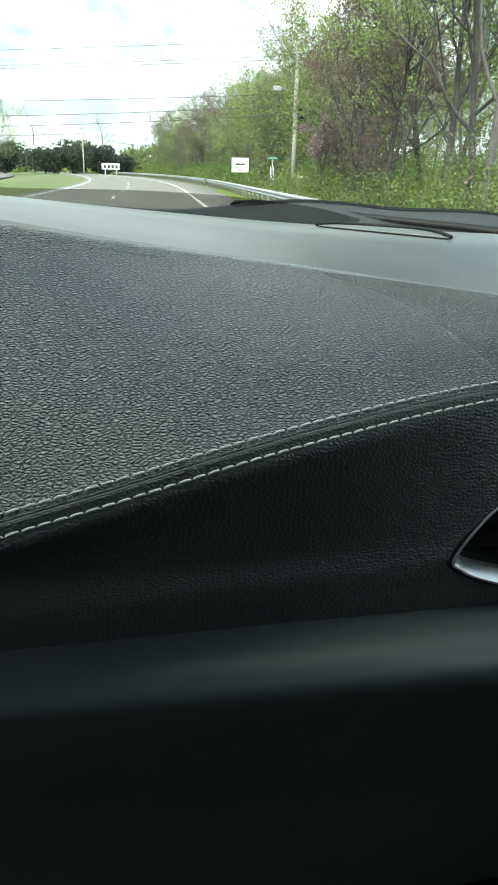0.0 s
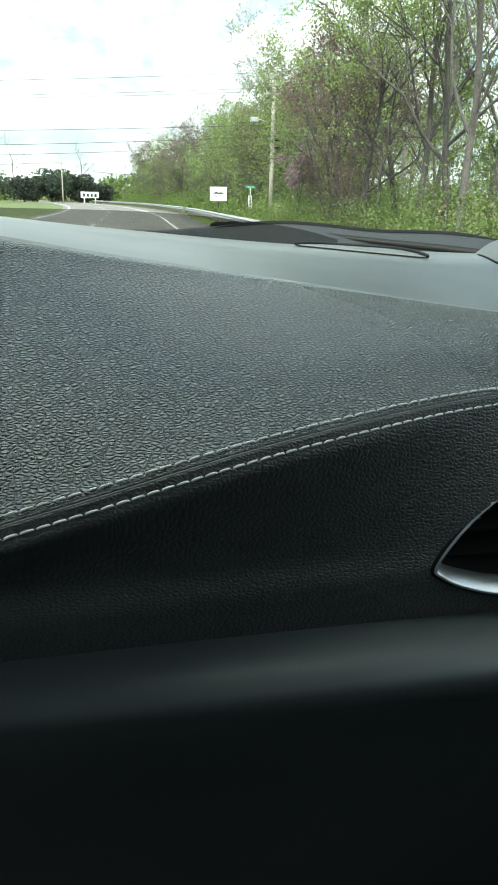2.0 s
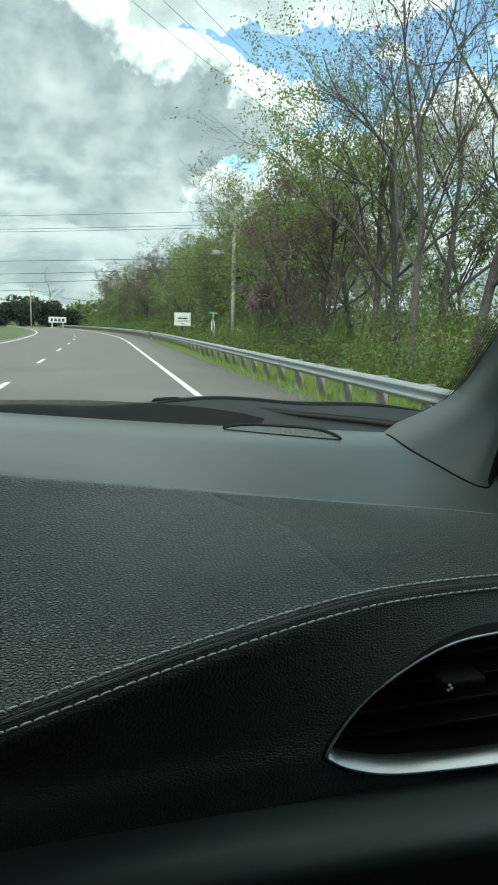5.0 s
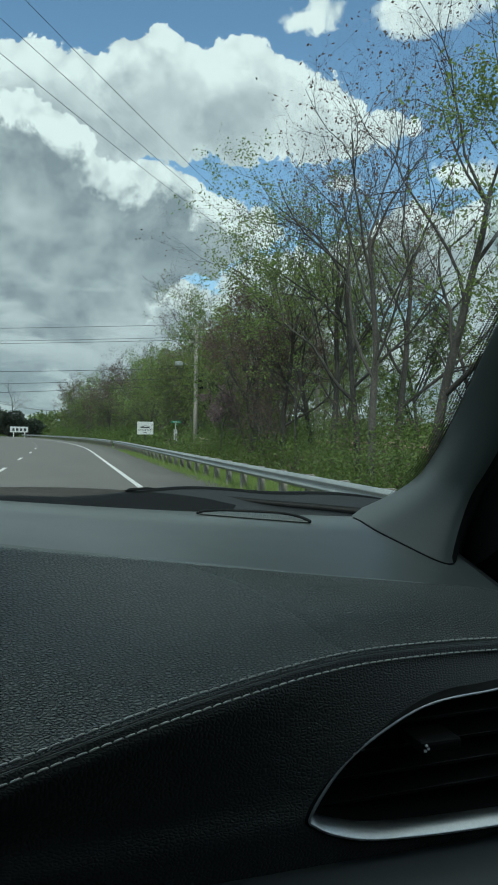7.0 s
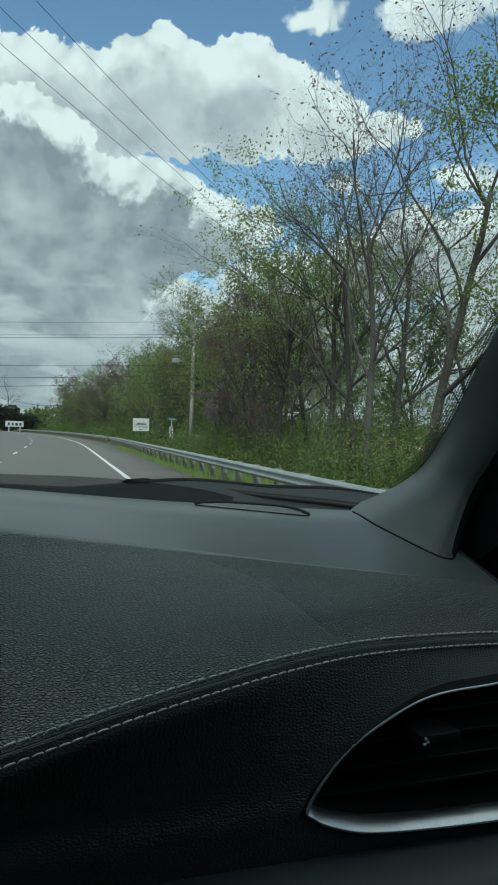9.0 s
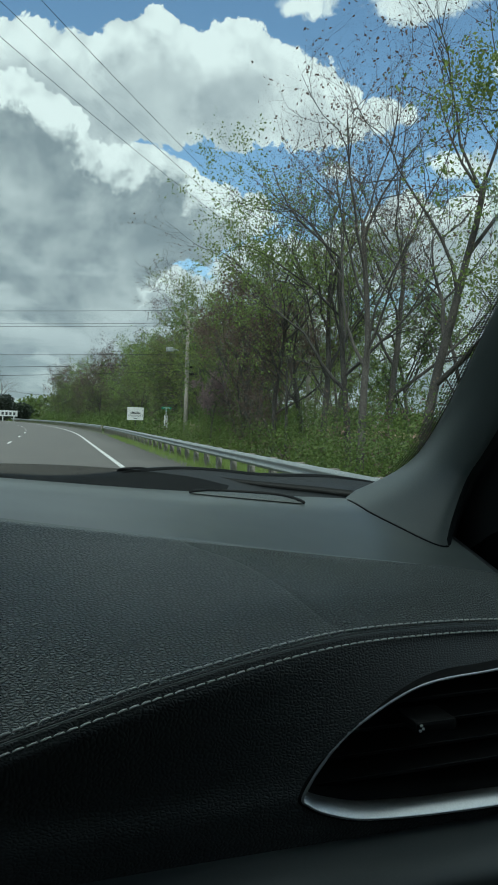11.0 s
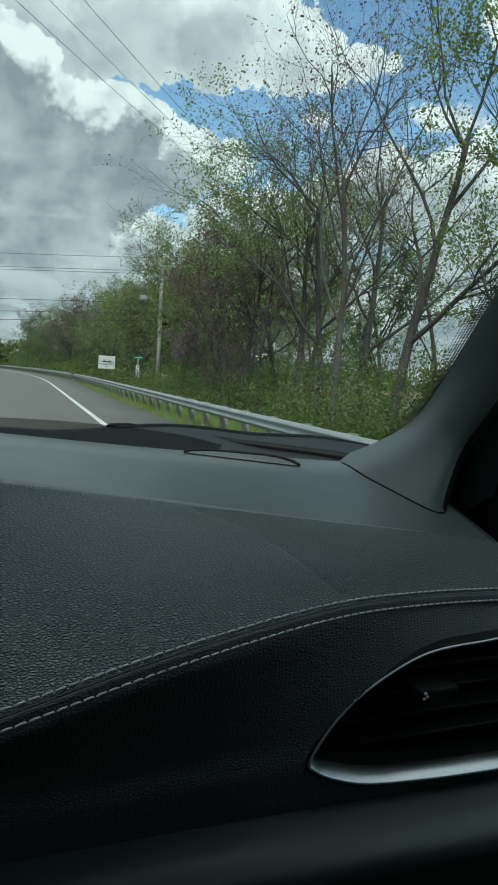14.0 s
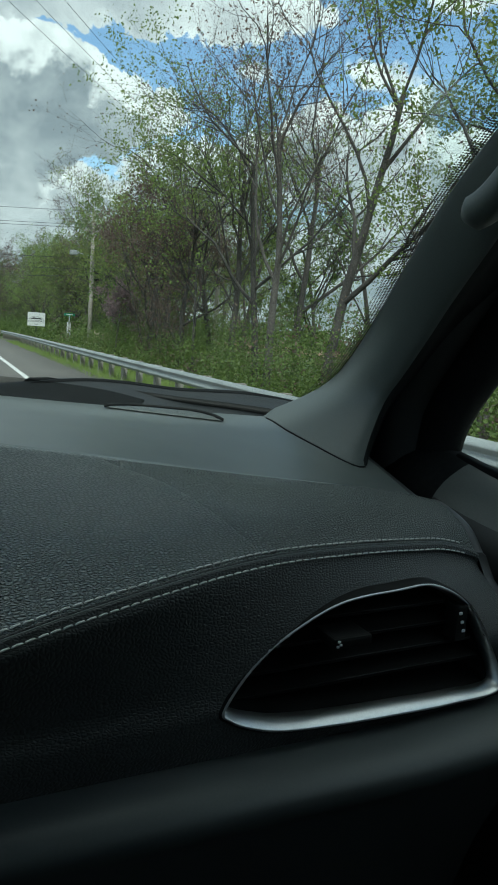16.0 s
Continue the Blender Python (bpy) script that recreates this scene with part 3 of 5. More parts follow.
vv, ff = sheet(deep, wrap=True)
ff = ff + [tuple(2 * n_ring + i for i in range(n_ring))]
mesh_part("duct", vv, ff, M["black"], vent)


def span_at(ring, z):
    hits = []
    for a, b in zip(ring, np.roll(ring, -1, 0)):
        if (a[1] > z) != (b[1] > z):
            hits.append(a[0] + (b[0] - a[0]) * (z - a[1]) / (b[1] - a[1]))
    return min(hits), max(hits)


for z in (0.938, 0.957, 0.977, 0.997):
    x0, x1 = span_at(ring_inset(inner, 0.006), z)
    yy = vent_plane((x0 + x1) / 2, z) + 0.020
    bm = box(x0, yy, ZO + z - 0.0022, x1, yy + 0.03, ZO + z + 0.0022, 0.0008)
    bmesh.ops.rotate(bm, verts=bm.verts, cent=((x0 + x1) / 2, yy, ZO + z), matrix=Matrix.Rotation(radians(12), 3, "X"))
    part("slat", bm, M["black"], vent)
    v, f = tube([(x0 + 0.004, yy - 0.0003, ZO + z + 0.0016), (x1 - 0.004, yy - 0.0003, ZO + z + 0.0016)], 0.00045, 5)
    mesh_part("slat_edge", v, f, M["edge"], vent, "thin bright slat edge")
tab_bm = box(0.330, 0.510, ZO + 0.983, 0.372, 0.545, ZO + 0.993, 0.003)
part("direction_tab", tab_bm, M["black"], vent, "black sliding tab")
for dx, dz in ((0.3345, 0.9905), (0.3365, 0.9875), (0.3335, 0.9860)):
    bm = box(dx - 0.0012, 0.5085, ZO + dz - 0.0010, dx + 0.0012, 0.5105, ZO + dz + 0.0010, 0.0005)
    part("tab_mark", bm, M["white_dot"], vent)
dial = box(0.494, 0.530, ZO + 0.960, 0.508, 0.550, ZO + 0.998, 0.003)
part("dial", dial, M["black"], vent, "thumb wheel with white marks")
for k in range(3):
    bm = box(0.4955 + 0.003 * k, 0.5285, ZO + 0.989 - 0.0095 * k, 0.4990 + 0.003 * k, 0.5305, ZO + 0.992 - 0.0095 * k, 0.0006)
    part("dial_mark", bm, M["white_dot"], vent)

# speaker grille near the windshield
grille = mesh_part("speaker_grille", [(0, 0, 0)], [], None, dash, "half-moon speaker grille with a fine diamond mesh")


def top_at(x, y):
    """Height of the dash top at a place."""
    p = top_profile(x)
    i = np.argsort(p[:60, 0])
    return np.interp(y, p[:60][i, 0], p[:60][i, 1])


GL, GR = np.array((0.2584, 1.0086)), np.array((0.4172, 0.9539))
ux = (GR - GL) / np.linalg.norm(GR - GL)
uy = np.array((-ux[1], ux[0]))
glen = np.linalg.norm(GR - GL)


def grille_point(s, d, lift=0.0):
    p = GL + ux * s * glen + uy * d
    return (p[0], p[1], top_at(p[0], min(p[1], edge_line(p[0])[0] + 0.02)) + lift)


def grille_back(s):
    return 0.058 * (max(0.0, 1 - abs(2 * s - 1) ** 2.6)) ** 0.75


arc = [grille_point(s, grille_back(s), 0.0034) for s in np.linspace(0, 1, 40)]
v, f = tube(arc, 0.0026, 6)
mesh_part("frame", v, f, M["black"], grille, "raised black rim")
rows = [[grille_point(s, grille_back(s) * k, 0.0010) for s in np.linspace(0.01, 0.99, 40)] for k in (0.0, 0.5, 1.0)]
mesh_part("backing", *sheet(rows), M["black"], grille)
for sign in (-1, 1):
    bars = []
    for c in np.arange(-0.4, 1.4, 0.034):
        pts = []
        for d in np.linspace(0, 0.058, 8):
            s = c + sign * d / glen * 0.9
            if 0.0 < s < 1 and d < grille_back(s) - 0.001:
                pts.append(grille_point(s, d, 0.0019))
        if len(pts) > 1:
            bars.append(tube(pts, 0.00075, 4))
    mesh_part("mesh", *merged(*bars), M["panel"], grille)


# ---- pillar, windshield, roof, doors ----
def pillar_edge(z):             # windshield-side edge of the pillar trim, by cabin height
    return np.array([knots(z, [(1.14, 0.5925), (1.175, 0.5956), (1.21, 0.593), (1.28, 0.5745), (1.35, 0.5475), (1.425, 0.520), (1.50, 0.503), (1.60, 0.490)]),
                     knots(z, [(1.14, 1.033), (1.175, 0.978), (1.21, 0.926), (1.28, 0.829), (1.35, 0.7355), (1.425, 0.633), (1.50, 0.522), (1.60, 0.36)])])


def pillar_sections():
    rows = []
    for z in np.concatenate([np.linspace(1.128, 1.2, 12), np.linspace(1.21, 1.60, 26)]):
        b = max(0.0, 1 - (z - 1.128) / 0.085) ** 1.8        # flare of the foot
        c = max(0.0, 1 - (z - 1.128) / 0.20) ** 1.7
        ex, ey = pillar_edge(max(z, 1.14))
        edge = np.array([ex - 0.092 * b, ey - 0.052 * b, z + 0.006 * b])
        face = np.array([ex + 0.004 - 0.062 * b - 0.048 * c, ey - 0.038 - 0.055 * b - 0.05 * c, z - 0.008 - 0.012 * b])
        crest = np.array([ex + 0.018 - 0.040 * b - 0.050 * c, ey - 0.074 - 0.095 * b - 0.09 * c, z - 0.014 - 0.030 * b])
        turn = np.array([ex + 0.036 - 0.030 * b - 0.040 * c, ey - 0.076 - 0.095 * b - 0.09 * c, z - 0.018 - 0.035 * b])
        side = np.array([ex + 0.080 - 0.030 * b - 0.045 * c, ey - 0.040 - 0.070 * b - 0.08 * c, z - 0.022 - 0.04 * b])
        back = np.array([ex + 0.150 - 0.02 * b, ey - 0.005 - 0.08 * b, z - 0.03 - 0.04 * b])
        rows.append([(p[0], p[1], p[2] + ZO) for p in spline([edge + (0.02, 0.015, 0), edge, face, crest, turn, side, back], 44)])
    return rows


pillar = thing("a_pillar", "grey plastic trim of the windshield pillar with a flared foot", "pillar trim", kind="structure")
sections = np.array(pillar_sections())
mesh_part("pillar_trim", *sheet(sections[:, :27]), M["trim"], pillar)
# weather strip plus the trim's shaded side, its shade put in as black
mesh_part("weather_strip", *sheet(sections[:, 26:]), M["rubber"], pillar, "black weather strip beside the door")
# dark joint where the pillar's foot meets the top of the dash
joint = []
for j in range(6, 27):
    for lower, upper in zip(sections[:-1, j], sections[1:, j]):
        gaps = [p[2] - top_at(min(p[0], 0.575), p[1]) for p in (lower, upper)]
        if gaps[0] <= 0 < gaps[1]:
            k = gaps[0] / (gaps[0] - gaps[1])
            joint.append(lower + (upper - lower) * k)
            break
if len(joint) > 4:
    v, f = tube(spline(joint[::2], 40), 0.0017, 6)
    mesh_part("joint_seal", v, f, M["rubber"], pillar, "thin black joint round the pillar's foot")
grab = [(0.500, 0.590, ZO + 1.388), (0.508, 0.562, ZO + 1.402), (0.512, 0.520, ZO + 1.440), (0.512, 0.44, ZO + 1.51), (0.51, 0.36, ZO + 1.56)]
v, f = tube(spline(grab, 24), np.concatenate([[0.006, 0.013], np.linspace(0.018, 0.022, 22)]), 12)
mesh_part("grab_handle", v, f, M["trim"], pillar, "grey grab handle")


def mirrored(points):
    p = np.asarray(points, float).copy()
    p[..., 0] = 2 * MID - p[..., 0]
    return p


v, f = sheet(mirrored(pillar_sections()), flip=True)
mesh_part("pillar_trim", v, f, M["trim"], thing("a_pillar", "grey plastic windshield pillar trim beside the driver", "pillar trim", kind="structure"))


def glass_point(u, z):
    """u from -1 at one pillar to 1 at the other, z cabin height."""
    ex, ey = pillar_edge(max(z, 1.14))
    ey += (1.14 - min(z, 1.14)) * 1.5
    half = ex + 0.012 - MID
    return (MID + u * half, ey + 0.008 + 0.115 * (1 - u * u) * (1 - 0.3 * (z - 1.14) / 0.46), z + ZO)


grid = [[glass_point(u, z) for u in np.linspace(-1.01, 1.01, 40)] for z in np.linspace(1.10, 1.605, 24)]
windshield = thing("window_1", "raked curved car windshield with a dotted black border", "windshield", kind="structure")
v, f = slab(grid, (0, 0.004, 0.0035))
glass = mesh_part("pane", v, f, M["glass"], windshield)
# dotted border beside the pillar
cols = []
for z in np.linspace(1.14, 1.60, 60):
    row = []
    for k in np.linspace(0, 1, 6):
        p = np.array(glass_point(0.955 + 0.045 * k, z))
        row.append(p - (0, 0.003, 0.002))
    cols.append(row)
v, f = sheet(cols)
frit = mesh_part("dotted_border", v, f, M["frit"], windshield, "black dotted enamel border")
uvl = frit.data.uv_layers.new(name="UVMap")
for loop in frit.data.loops:
    i = loop.vertex_index
    uvl.data[loop.index].uv = ((i % 6) / 5, (i // 6) / 59)


def band_top(x):
    return knots(x, [(-0.75, 1.182), (-0.1, 1.1845), (0.1, 1.1815), (0.2, 1.174), (0.30, 1.160), (0.34, 1.150)])


rows = []
for k in np.linspace(0, 1, 6):
    row = []
    for u in np.linspace(-1, 0.61, 60):
        x = MID + u * (0.60 - MID)
        z = 1.12 + (band_top(x) - 1.12) * k
        row.append(np.array(glass_point(u, z)) - (0, 0.006, 0.004))
    rows.append(row)
mesh_part("shade_band", *sheet(rows), M["tint"], windshield, "smoky tinted strip along the bottom of the glass")


# cowl and bonnet outside the glass
def crest(x):
    return knots(x, [(-0.8, 1.140), (-0.2, 1.150), (0.0, 1.150), (0.11, 1.147), (0.17, 1.152), (0.23, 1.160), (0.30, 1.165), (0.36, 1.163), (0.44, 1.156), (0.60, 1.152), (0.72, 1.135), (0.85, 1.10)])


rows = []
for x in np.linspace(-0.85, 0.85, 120):
    c = crest(x)
    front = 1.27 - 0.10 * max(0, x - 0.1)
    rows.append([(x, *p) for p in spline([(front - 0.20, ZO + 1.085), (front - 0.12, ZO + 1.11), (front - 0.05, ZO + c - 0.020), (front, ZO + c), (front + 0.05, ZO + c - 0.006), (front + 0.12, ZO + c - 0.022)], 26)])
cowl = thing("cowl", "black plastic cowl below the windshield", "cowl")
mesh_part("cowl_panel", *sheet(rows), M["cowl"], cowl)
rows = []
for x in np.linspace(-0.90, 0.88, 60):
    c = 1.115 - 0.10 * max(0, abs(x - MID) - 0.45) ** 1.5
    rows.append([(x, *p) for p in spline([(1.36, ZO + c - 0.02), (1.42, ZO + c), (1.8, ZO + c - 0.02), (2.2, ZO + c - 0.10), (2.5, ZO + c - 0.28), (2.56, ZO + c - 0.6)], 24)])
bonnet = thing("car_bonnet", "dark glossy car bonnet ahead of the windshield", "bonnet")
mesh_part("bonnet_panel", *sheet(rows), M["paint"], bonnet)
wiper = thing("windshield_wiper", "black wiper blade and arm resting on the cowl", "wiper")
wx = np.linspace(0.20, 0.70, 30)
v, f = tube([(x, 1.262 - 0.10 * max(0, x - 0.1), ZO + crest(x) - 0.004) for x in wx], np.interp(wx, [0.2, 0.24, 0.6, 0.7], [0.003, 0.006, 0.006, 0.003]), 6)
mesh_part("blade", v, f, M["rubber"], wiper)
v, f = tube(spline([(0.30, 1.235, ZO + 1.152), (0.42, 1.195, ZO + 1.140), (0.56, 1.15, ZO + 1.128), (0.68, 1.10, ZO + 1.115)], 20), np.linspace(0.005, 0.010, 20), 6)
mesh_part("arm", v, f, M["black"], wiper)
v, f = tube([(0.193, 1.268, ZO + 1.156), (0.200, 1.266, ZO + 1.1585), (0.232, 1.262, ZO + 1.1605), (0.250, 1.26, ZO + 1.160)], [0.002, 0.004, 0.004, 0.002], 6)
mesh_part("tip", v, f, M["rubber"], wiper)

# roof lining, floor and the closed back of the cabin
roof = [[(x, y, ZO + 1.605 + 0.03 * (1 - ((x - MID) / 0.72) ** 2) - 0.10 * max(0, (-y - 0.9)) ** 2) for x in np.linspace(MID - 0.76, MID + 0.76, 24)] for y in np.linspace(0.42, -1.9, 24)]
ceiling = new("ceiling", make_mesh("ceiling", *slab(roof, (0, 0, 0.03)), M["lining"]))
tagged(ceiling, "dark grey fabric roof lining of the car", "roof lining", kind="structure")
floor = part("floor", box(MID - 0.80, -1.9, ZO + 0.22, MID + 0.80, 0.95, ZO + 0.26), M["carpet"])
tagged(floor, "black carpeted car floor", "floor", kind="structure")
rear = part("wall_back", box(MID - 0.80, -1.96, ZO + 0.22, MID + 0.80, -1.90, ZO + 1.62), M["carpet"])
tagged(rear, "closed rear of the car cabin", "wall", kind="structure")
bulk = part("wall_front", box(MID - 0.80, 0.90, ZO + 0.22, MID + 0.80, 0.95, ZO + 1.06), M["carpet"])
tagged(bulk, "dark bulkhead behind the dashboard", "wall", kind="structure")


def door(sign, name):
    """A front door: padded skin, belt strip, window frame and glass; sign 1 for the passenger's side."""
    d = thing(name, "dark car door with a padded sill below its side window", "car door", kind="structure")

    def put(pts):
        return pts if sign > 0 else mirrored(pts)

    rows = []
    for y in np.linspace(0.93, -1.9, 90):
        h = 1.068 + 0.045 * np.clip((y - 0.55) / 0.3, 0, 1) ** 2 - 0.015 * np.clip(-y, 0, 1)
        i = 0.016 * np.clip((y - 0.3) / 0.4, 0, 1)
        rows.append([(p[0], y, ZO + p[1]) for p in spline([(0.755, h + 0.002), (0.735, h + 0.004), (0.715, h), (0.690 - i, h - 0.028), (0.665 - i, h - 0.075), (0.650, h - 0.14), (0.655, h - 0.22), (0.67, h - 0.4), (0.70, 0.26)], 30)])
    rows = np.array(rows)
    # the sill's light from the window is in its paler colour
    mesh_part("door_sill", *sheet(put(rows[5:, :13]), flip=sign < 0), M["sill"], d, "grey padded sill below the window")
    # first rows of the same door skin, coloured black
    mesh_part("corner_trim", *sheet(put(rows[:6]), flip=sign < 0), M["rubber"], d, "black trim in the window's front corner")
    # lower skin kept dark to cut light bouncing in the cabin
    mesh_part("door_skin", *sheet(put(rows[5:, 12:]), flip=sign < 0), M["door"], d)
    rows = [[(x, y, ZO + z) for x, z in ((0.722, 1.066 + k), (0.728, 1.082 + k), (0.740, 1.084 + k), (0.748, 1.066 + k))] for y in np.linspace(0.80, -1.9, 60)
            for k in (0.035 * np.clip((y - 0.55) / 0.3, 0, 1) ** 2,)]
    mesh_part("belt_strip", *sheet(put(np.array(rows)), flip=sign > 0), M["rubber"], d, "black rubber belt strip")
    # frame: a bar round the opening, from the sill's front corner up beside the pillar and along the roof
    path = spline([(0.740, 0.875, ZO + 1.00), (0.738, 0.860, ZO + 1.10), (0.735, 0.835, ZO + 1.165), (0.725, 0.765, ZO + 1.250), (0.705, 0.63, ZO + 1.385), (0.675, 0.43, ZO + 1.51), (0.645, 0.15, ZO + 1.585), (0.630, -0.3, ZO + 1.61), (0.630, -1.9, ZO + 1.59)], 70)
    v, f = tube(put(path), 0.040, 10)
    mesh_part("window_frame", v, f, M["rubber"], d, "black window frame seal")
    path2 = path + np.array((-0.035, 0.045, 0.045))
    v, f = tube(put(path2), 0.055, 12)
    mesh_part("frame_trim", v, f, M["door"], d, "dark inner frame trim")
    rows = [[(0.742 - 0.10 * k * k, y, ZO + 1.05 + 0.56 * k) for k in np.linspace(0, 1, 12)] for y in np.linspace(0.86, -1.9, 20)]
    rows = put(np.array(rows))
    mesh_part("side_glass", *slab(rows[:9], (0.004 * sign, 0, 0)), M["glass"], d)
    # rear pane is out of view; its tint is added to dim the cabin
    mesh_part("side_glass", *slab(rows[8:], (0.004 * sign, 0, 0)), M["privacy"], d, "dark privacy glass beside the rear seat")
    return d


door(1, "door_1")
door(-1, "door_2")
# the rest of the car, closed below and standing on its wheels
body = thing("suv", "dark painted lower shell of the car on four wheels", "car")
for side in (-1, 1):
    x0, x1 = MID + side * 0.80, MID + side * 0.92
    part("rocker_panel", box(min(x0, x1), -1.98, 0.30, max(x0, x1), 2.50, ZO + 0.72, 0.04), M["paint"], body)
part("nose", box(MID - 0.84, 2.30, 0.34, MID + 0.84, 2.56, ZO + 0.80, 0.06), M["paint"], body)
part("underbody", box(MID - 0.82, -1.95, 0.30, MID + 0.82, 2.40, 0.42), M["carpet"], body)
for side in (-1, 1):
    for wy in (-1.35, 1.72):
        wx = MID + side * 0.80
        ring_pts = [(wx - 0.11, wy, 0.36), (wx - 0.10, wy, 0.36), (wx + 0.10, wy, 0.36), (wx + 0.11, wy, 0.36)]
        v, f = tube(ring_pts, [0.33, 0.36, 0.36, 0.33], 28)
        wheel = mesh_part("wheel", v, f, M["rubber"], body, "black tyre")
        v, f = tube([(wx + side * 0.09, wy, 0.36), (wx + side * 0.125, wy, 0.36)], [0.24, 0.22], 20)
        mesh_part("rim", v, f, M["steel"], wheel, "plain alloy rim")

# rounded end of the dash beside the door
END = 0.578
rim = [(END, *p) for p in top_profile(END)[12:]] + [(END, *p) for p in slope_profile(END)[1:66]] + [(END, *p) for p in face_profile(END)[30:]]
rows = []
for x, y, z in rim:
    rows.append([(x + a, y + b * 0.2, z + c) for a, b, c in ((0.0, 0, 0.0), (0.008, 0, -0.001), (0.016, 0, -0.006), (0.021, 0, -0.016), (0.022, 0, -0.05), (0.022, 0, -0.16))])
mesh_part("end_cap", *sheet(rows, flip=True), M["door"], dash, "dark end cap of the dashboard beside the door")


# ================= outside =================
def road_edge(y):
    """x of the white edge line."""
    return 2.05 + 0.083 * y - 0.00085 * max(0.0, y - 55) ** 2


def rail_x(y):
    return road_edge(y) + 2.75 + 0.25 * np.clip((y - 20) / 50, 0, 1)


LANE = 4.4
along = np.concatenate([np.linspace(-60, 90, 76), np.linspace(95, 300, 42)])


def strip(a, b, z0, ys, cols=2):
    return [[(road_edge(y) + a + (b - a) * k, y, z0) for k in np.linspace(0, 1, cols)] for y in ys]


g = []
for y in np.concatenate([np.linspace(-400, -60, 8), np.linspace(-50, 320, 75), np.linspace(400, 3000, 8)]):
    row = []
    for dx in (-3000, -900, -300, -120, -60, -40, -30, -24, -18, -14, -12, 3.6, 4.6, 6, 8, 11, 15, 20, 30, 45, 70, 120, 300, 900, 3000):
        x = road_edge(min(max(y, -60), 320)) + dx
        z = -0.06
        if dx > 3.6:
            z -= 0.6 * min(1.0, (dx - 3.6) / 5.0)
            z += 0.16 * noise.noise(Vector((x * 0.3, y * 0.3, 0)))
        elif dx < -13:
            z -= 0.25 * min(1.0, (-13 - dx) / 5.0)
        row.append((x, y, z))
    g.append(row)
ground = new("ground", make_mesh("ground", *sheet(g, flip=True), M["grass"]))
tagged(ground, "spring grass verge and fields reaching the horizon", "ground", kind="structure")
road = new("road", make_mesh("road", *slab(strip(-2 * LANE - 0.8, 2.5, 0.0, along, 8), (0, 0, -0.10)), M["asphalt"]))
tagged(road, "worn grey asphalt carriageway curving away", "road", kind="structure")
road2 = new("road", make_mesh("road", *slab(strip(-32, -21, -0.10, along, 6), (0, 0, -0.10)), M["asphalt"]))
tagged(road2, "opposite carriageway beyond the grass median", "road", kind="structure")
mesh_part("edge_line", *slab(strip(-0.08, 0.08, 0.005, along), (0, 0, -0.004)), M["line"], road, "solid white edge line", False)
mesh_part("edge_line", *slab(strip(-2 * LANE - 0.1, -2 * LANE + 0.06, 0.005, along), (0, 0, -0.004)), M["line"], road, "solid edge line", False)
for y in np.arange(-20, 160, 12.0):
    ys = np.linspace(y, y + 3.2, 4)
    mesh_part("lane_dash", *slab(strip(-LANE - 0.08, -LANE + 0.06, 0.005, ys), (0, 0, -0.004)), M["line"], road, "", False)

field = [[(x + 0.06 * y, y, -0.60 + 0.8 * ((y - 80) / 120)) for x in np.linspace(24, 90, 20)] for y in np.linspace(92, 190, 24)]
soil = new("field", make_mesh("field", *sheet(field, flip=True), M["soil"]))
tagged(soil, "bare red-brown ploughed field beyond the guardrail", "field", kind="structure")


# ---- guardrail ----
def guardrail(ys, label):
    rail = thing("guardrail", label, "guardrail", "roadside guardrails")
    prof = [(0.0, 0.42), (-0.02, 0.44), (-0.075, 0.475), (-0.080, 0.50), (-0.02, 0.545), (-0.015, 0.56), (-0.02, 0.575), (-0.080, 0.62), (-0.075, 0.645), (-0.02, 0.68), (0.0, 0.70)]
    path = [np.array((rail_x(y), y)) for y in ys]
    rows = [[(p[0] + a, p[1], b) for a, b in prof] for p in path]
    mesh_part("beam", *slab(rows, (0.006, 0, 0)), M["steel"], rail, "galvanised W-profile beam")
    made = None
    for y in np.arange(ys[0] + 1, ys[-1], 1.9):
        x = rail_x(y)
        if made is None:
            p = part("post", box(-0.06, -0.075, -0.85, 0.10, 0.075, 0.33, 0.012), M["post"], rail, "weathered wooden post")
            b = part("spacer", box(-0.105, -0.07, 0.06, -0.06, 0.07, 0.30, 0.008), M["post"], p)
            made = (p, b)
        else:
            p, b = made[0].copy(), made[1].copy()
            scene.collection.objects.link(p)
            scene.collection.objects.link(b)
            b.parent = p
        p.location = (x + 0.115, y, 0.37)
    return rail


guardrail(np.linspace(-12, 73, 60), "long galvanised steel guardrail on wooden posts")
guardrail(np.concatenate([np.linspace(75.5, 80, 6), np.linspace(84, 190, 40)]), "farther guardrail following the bend of the road")


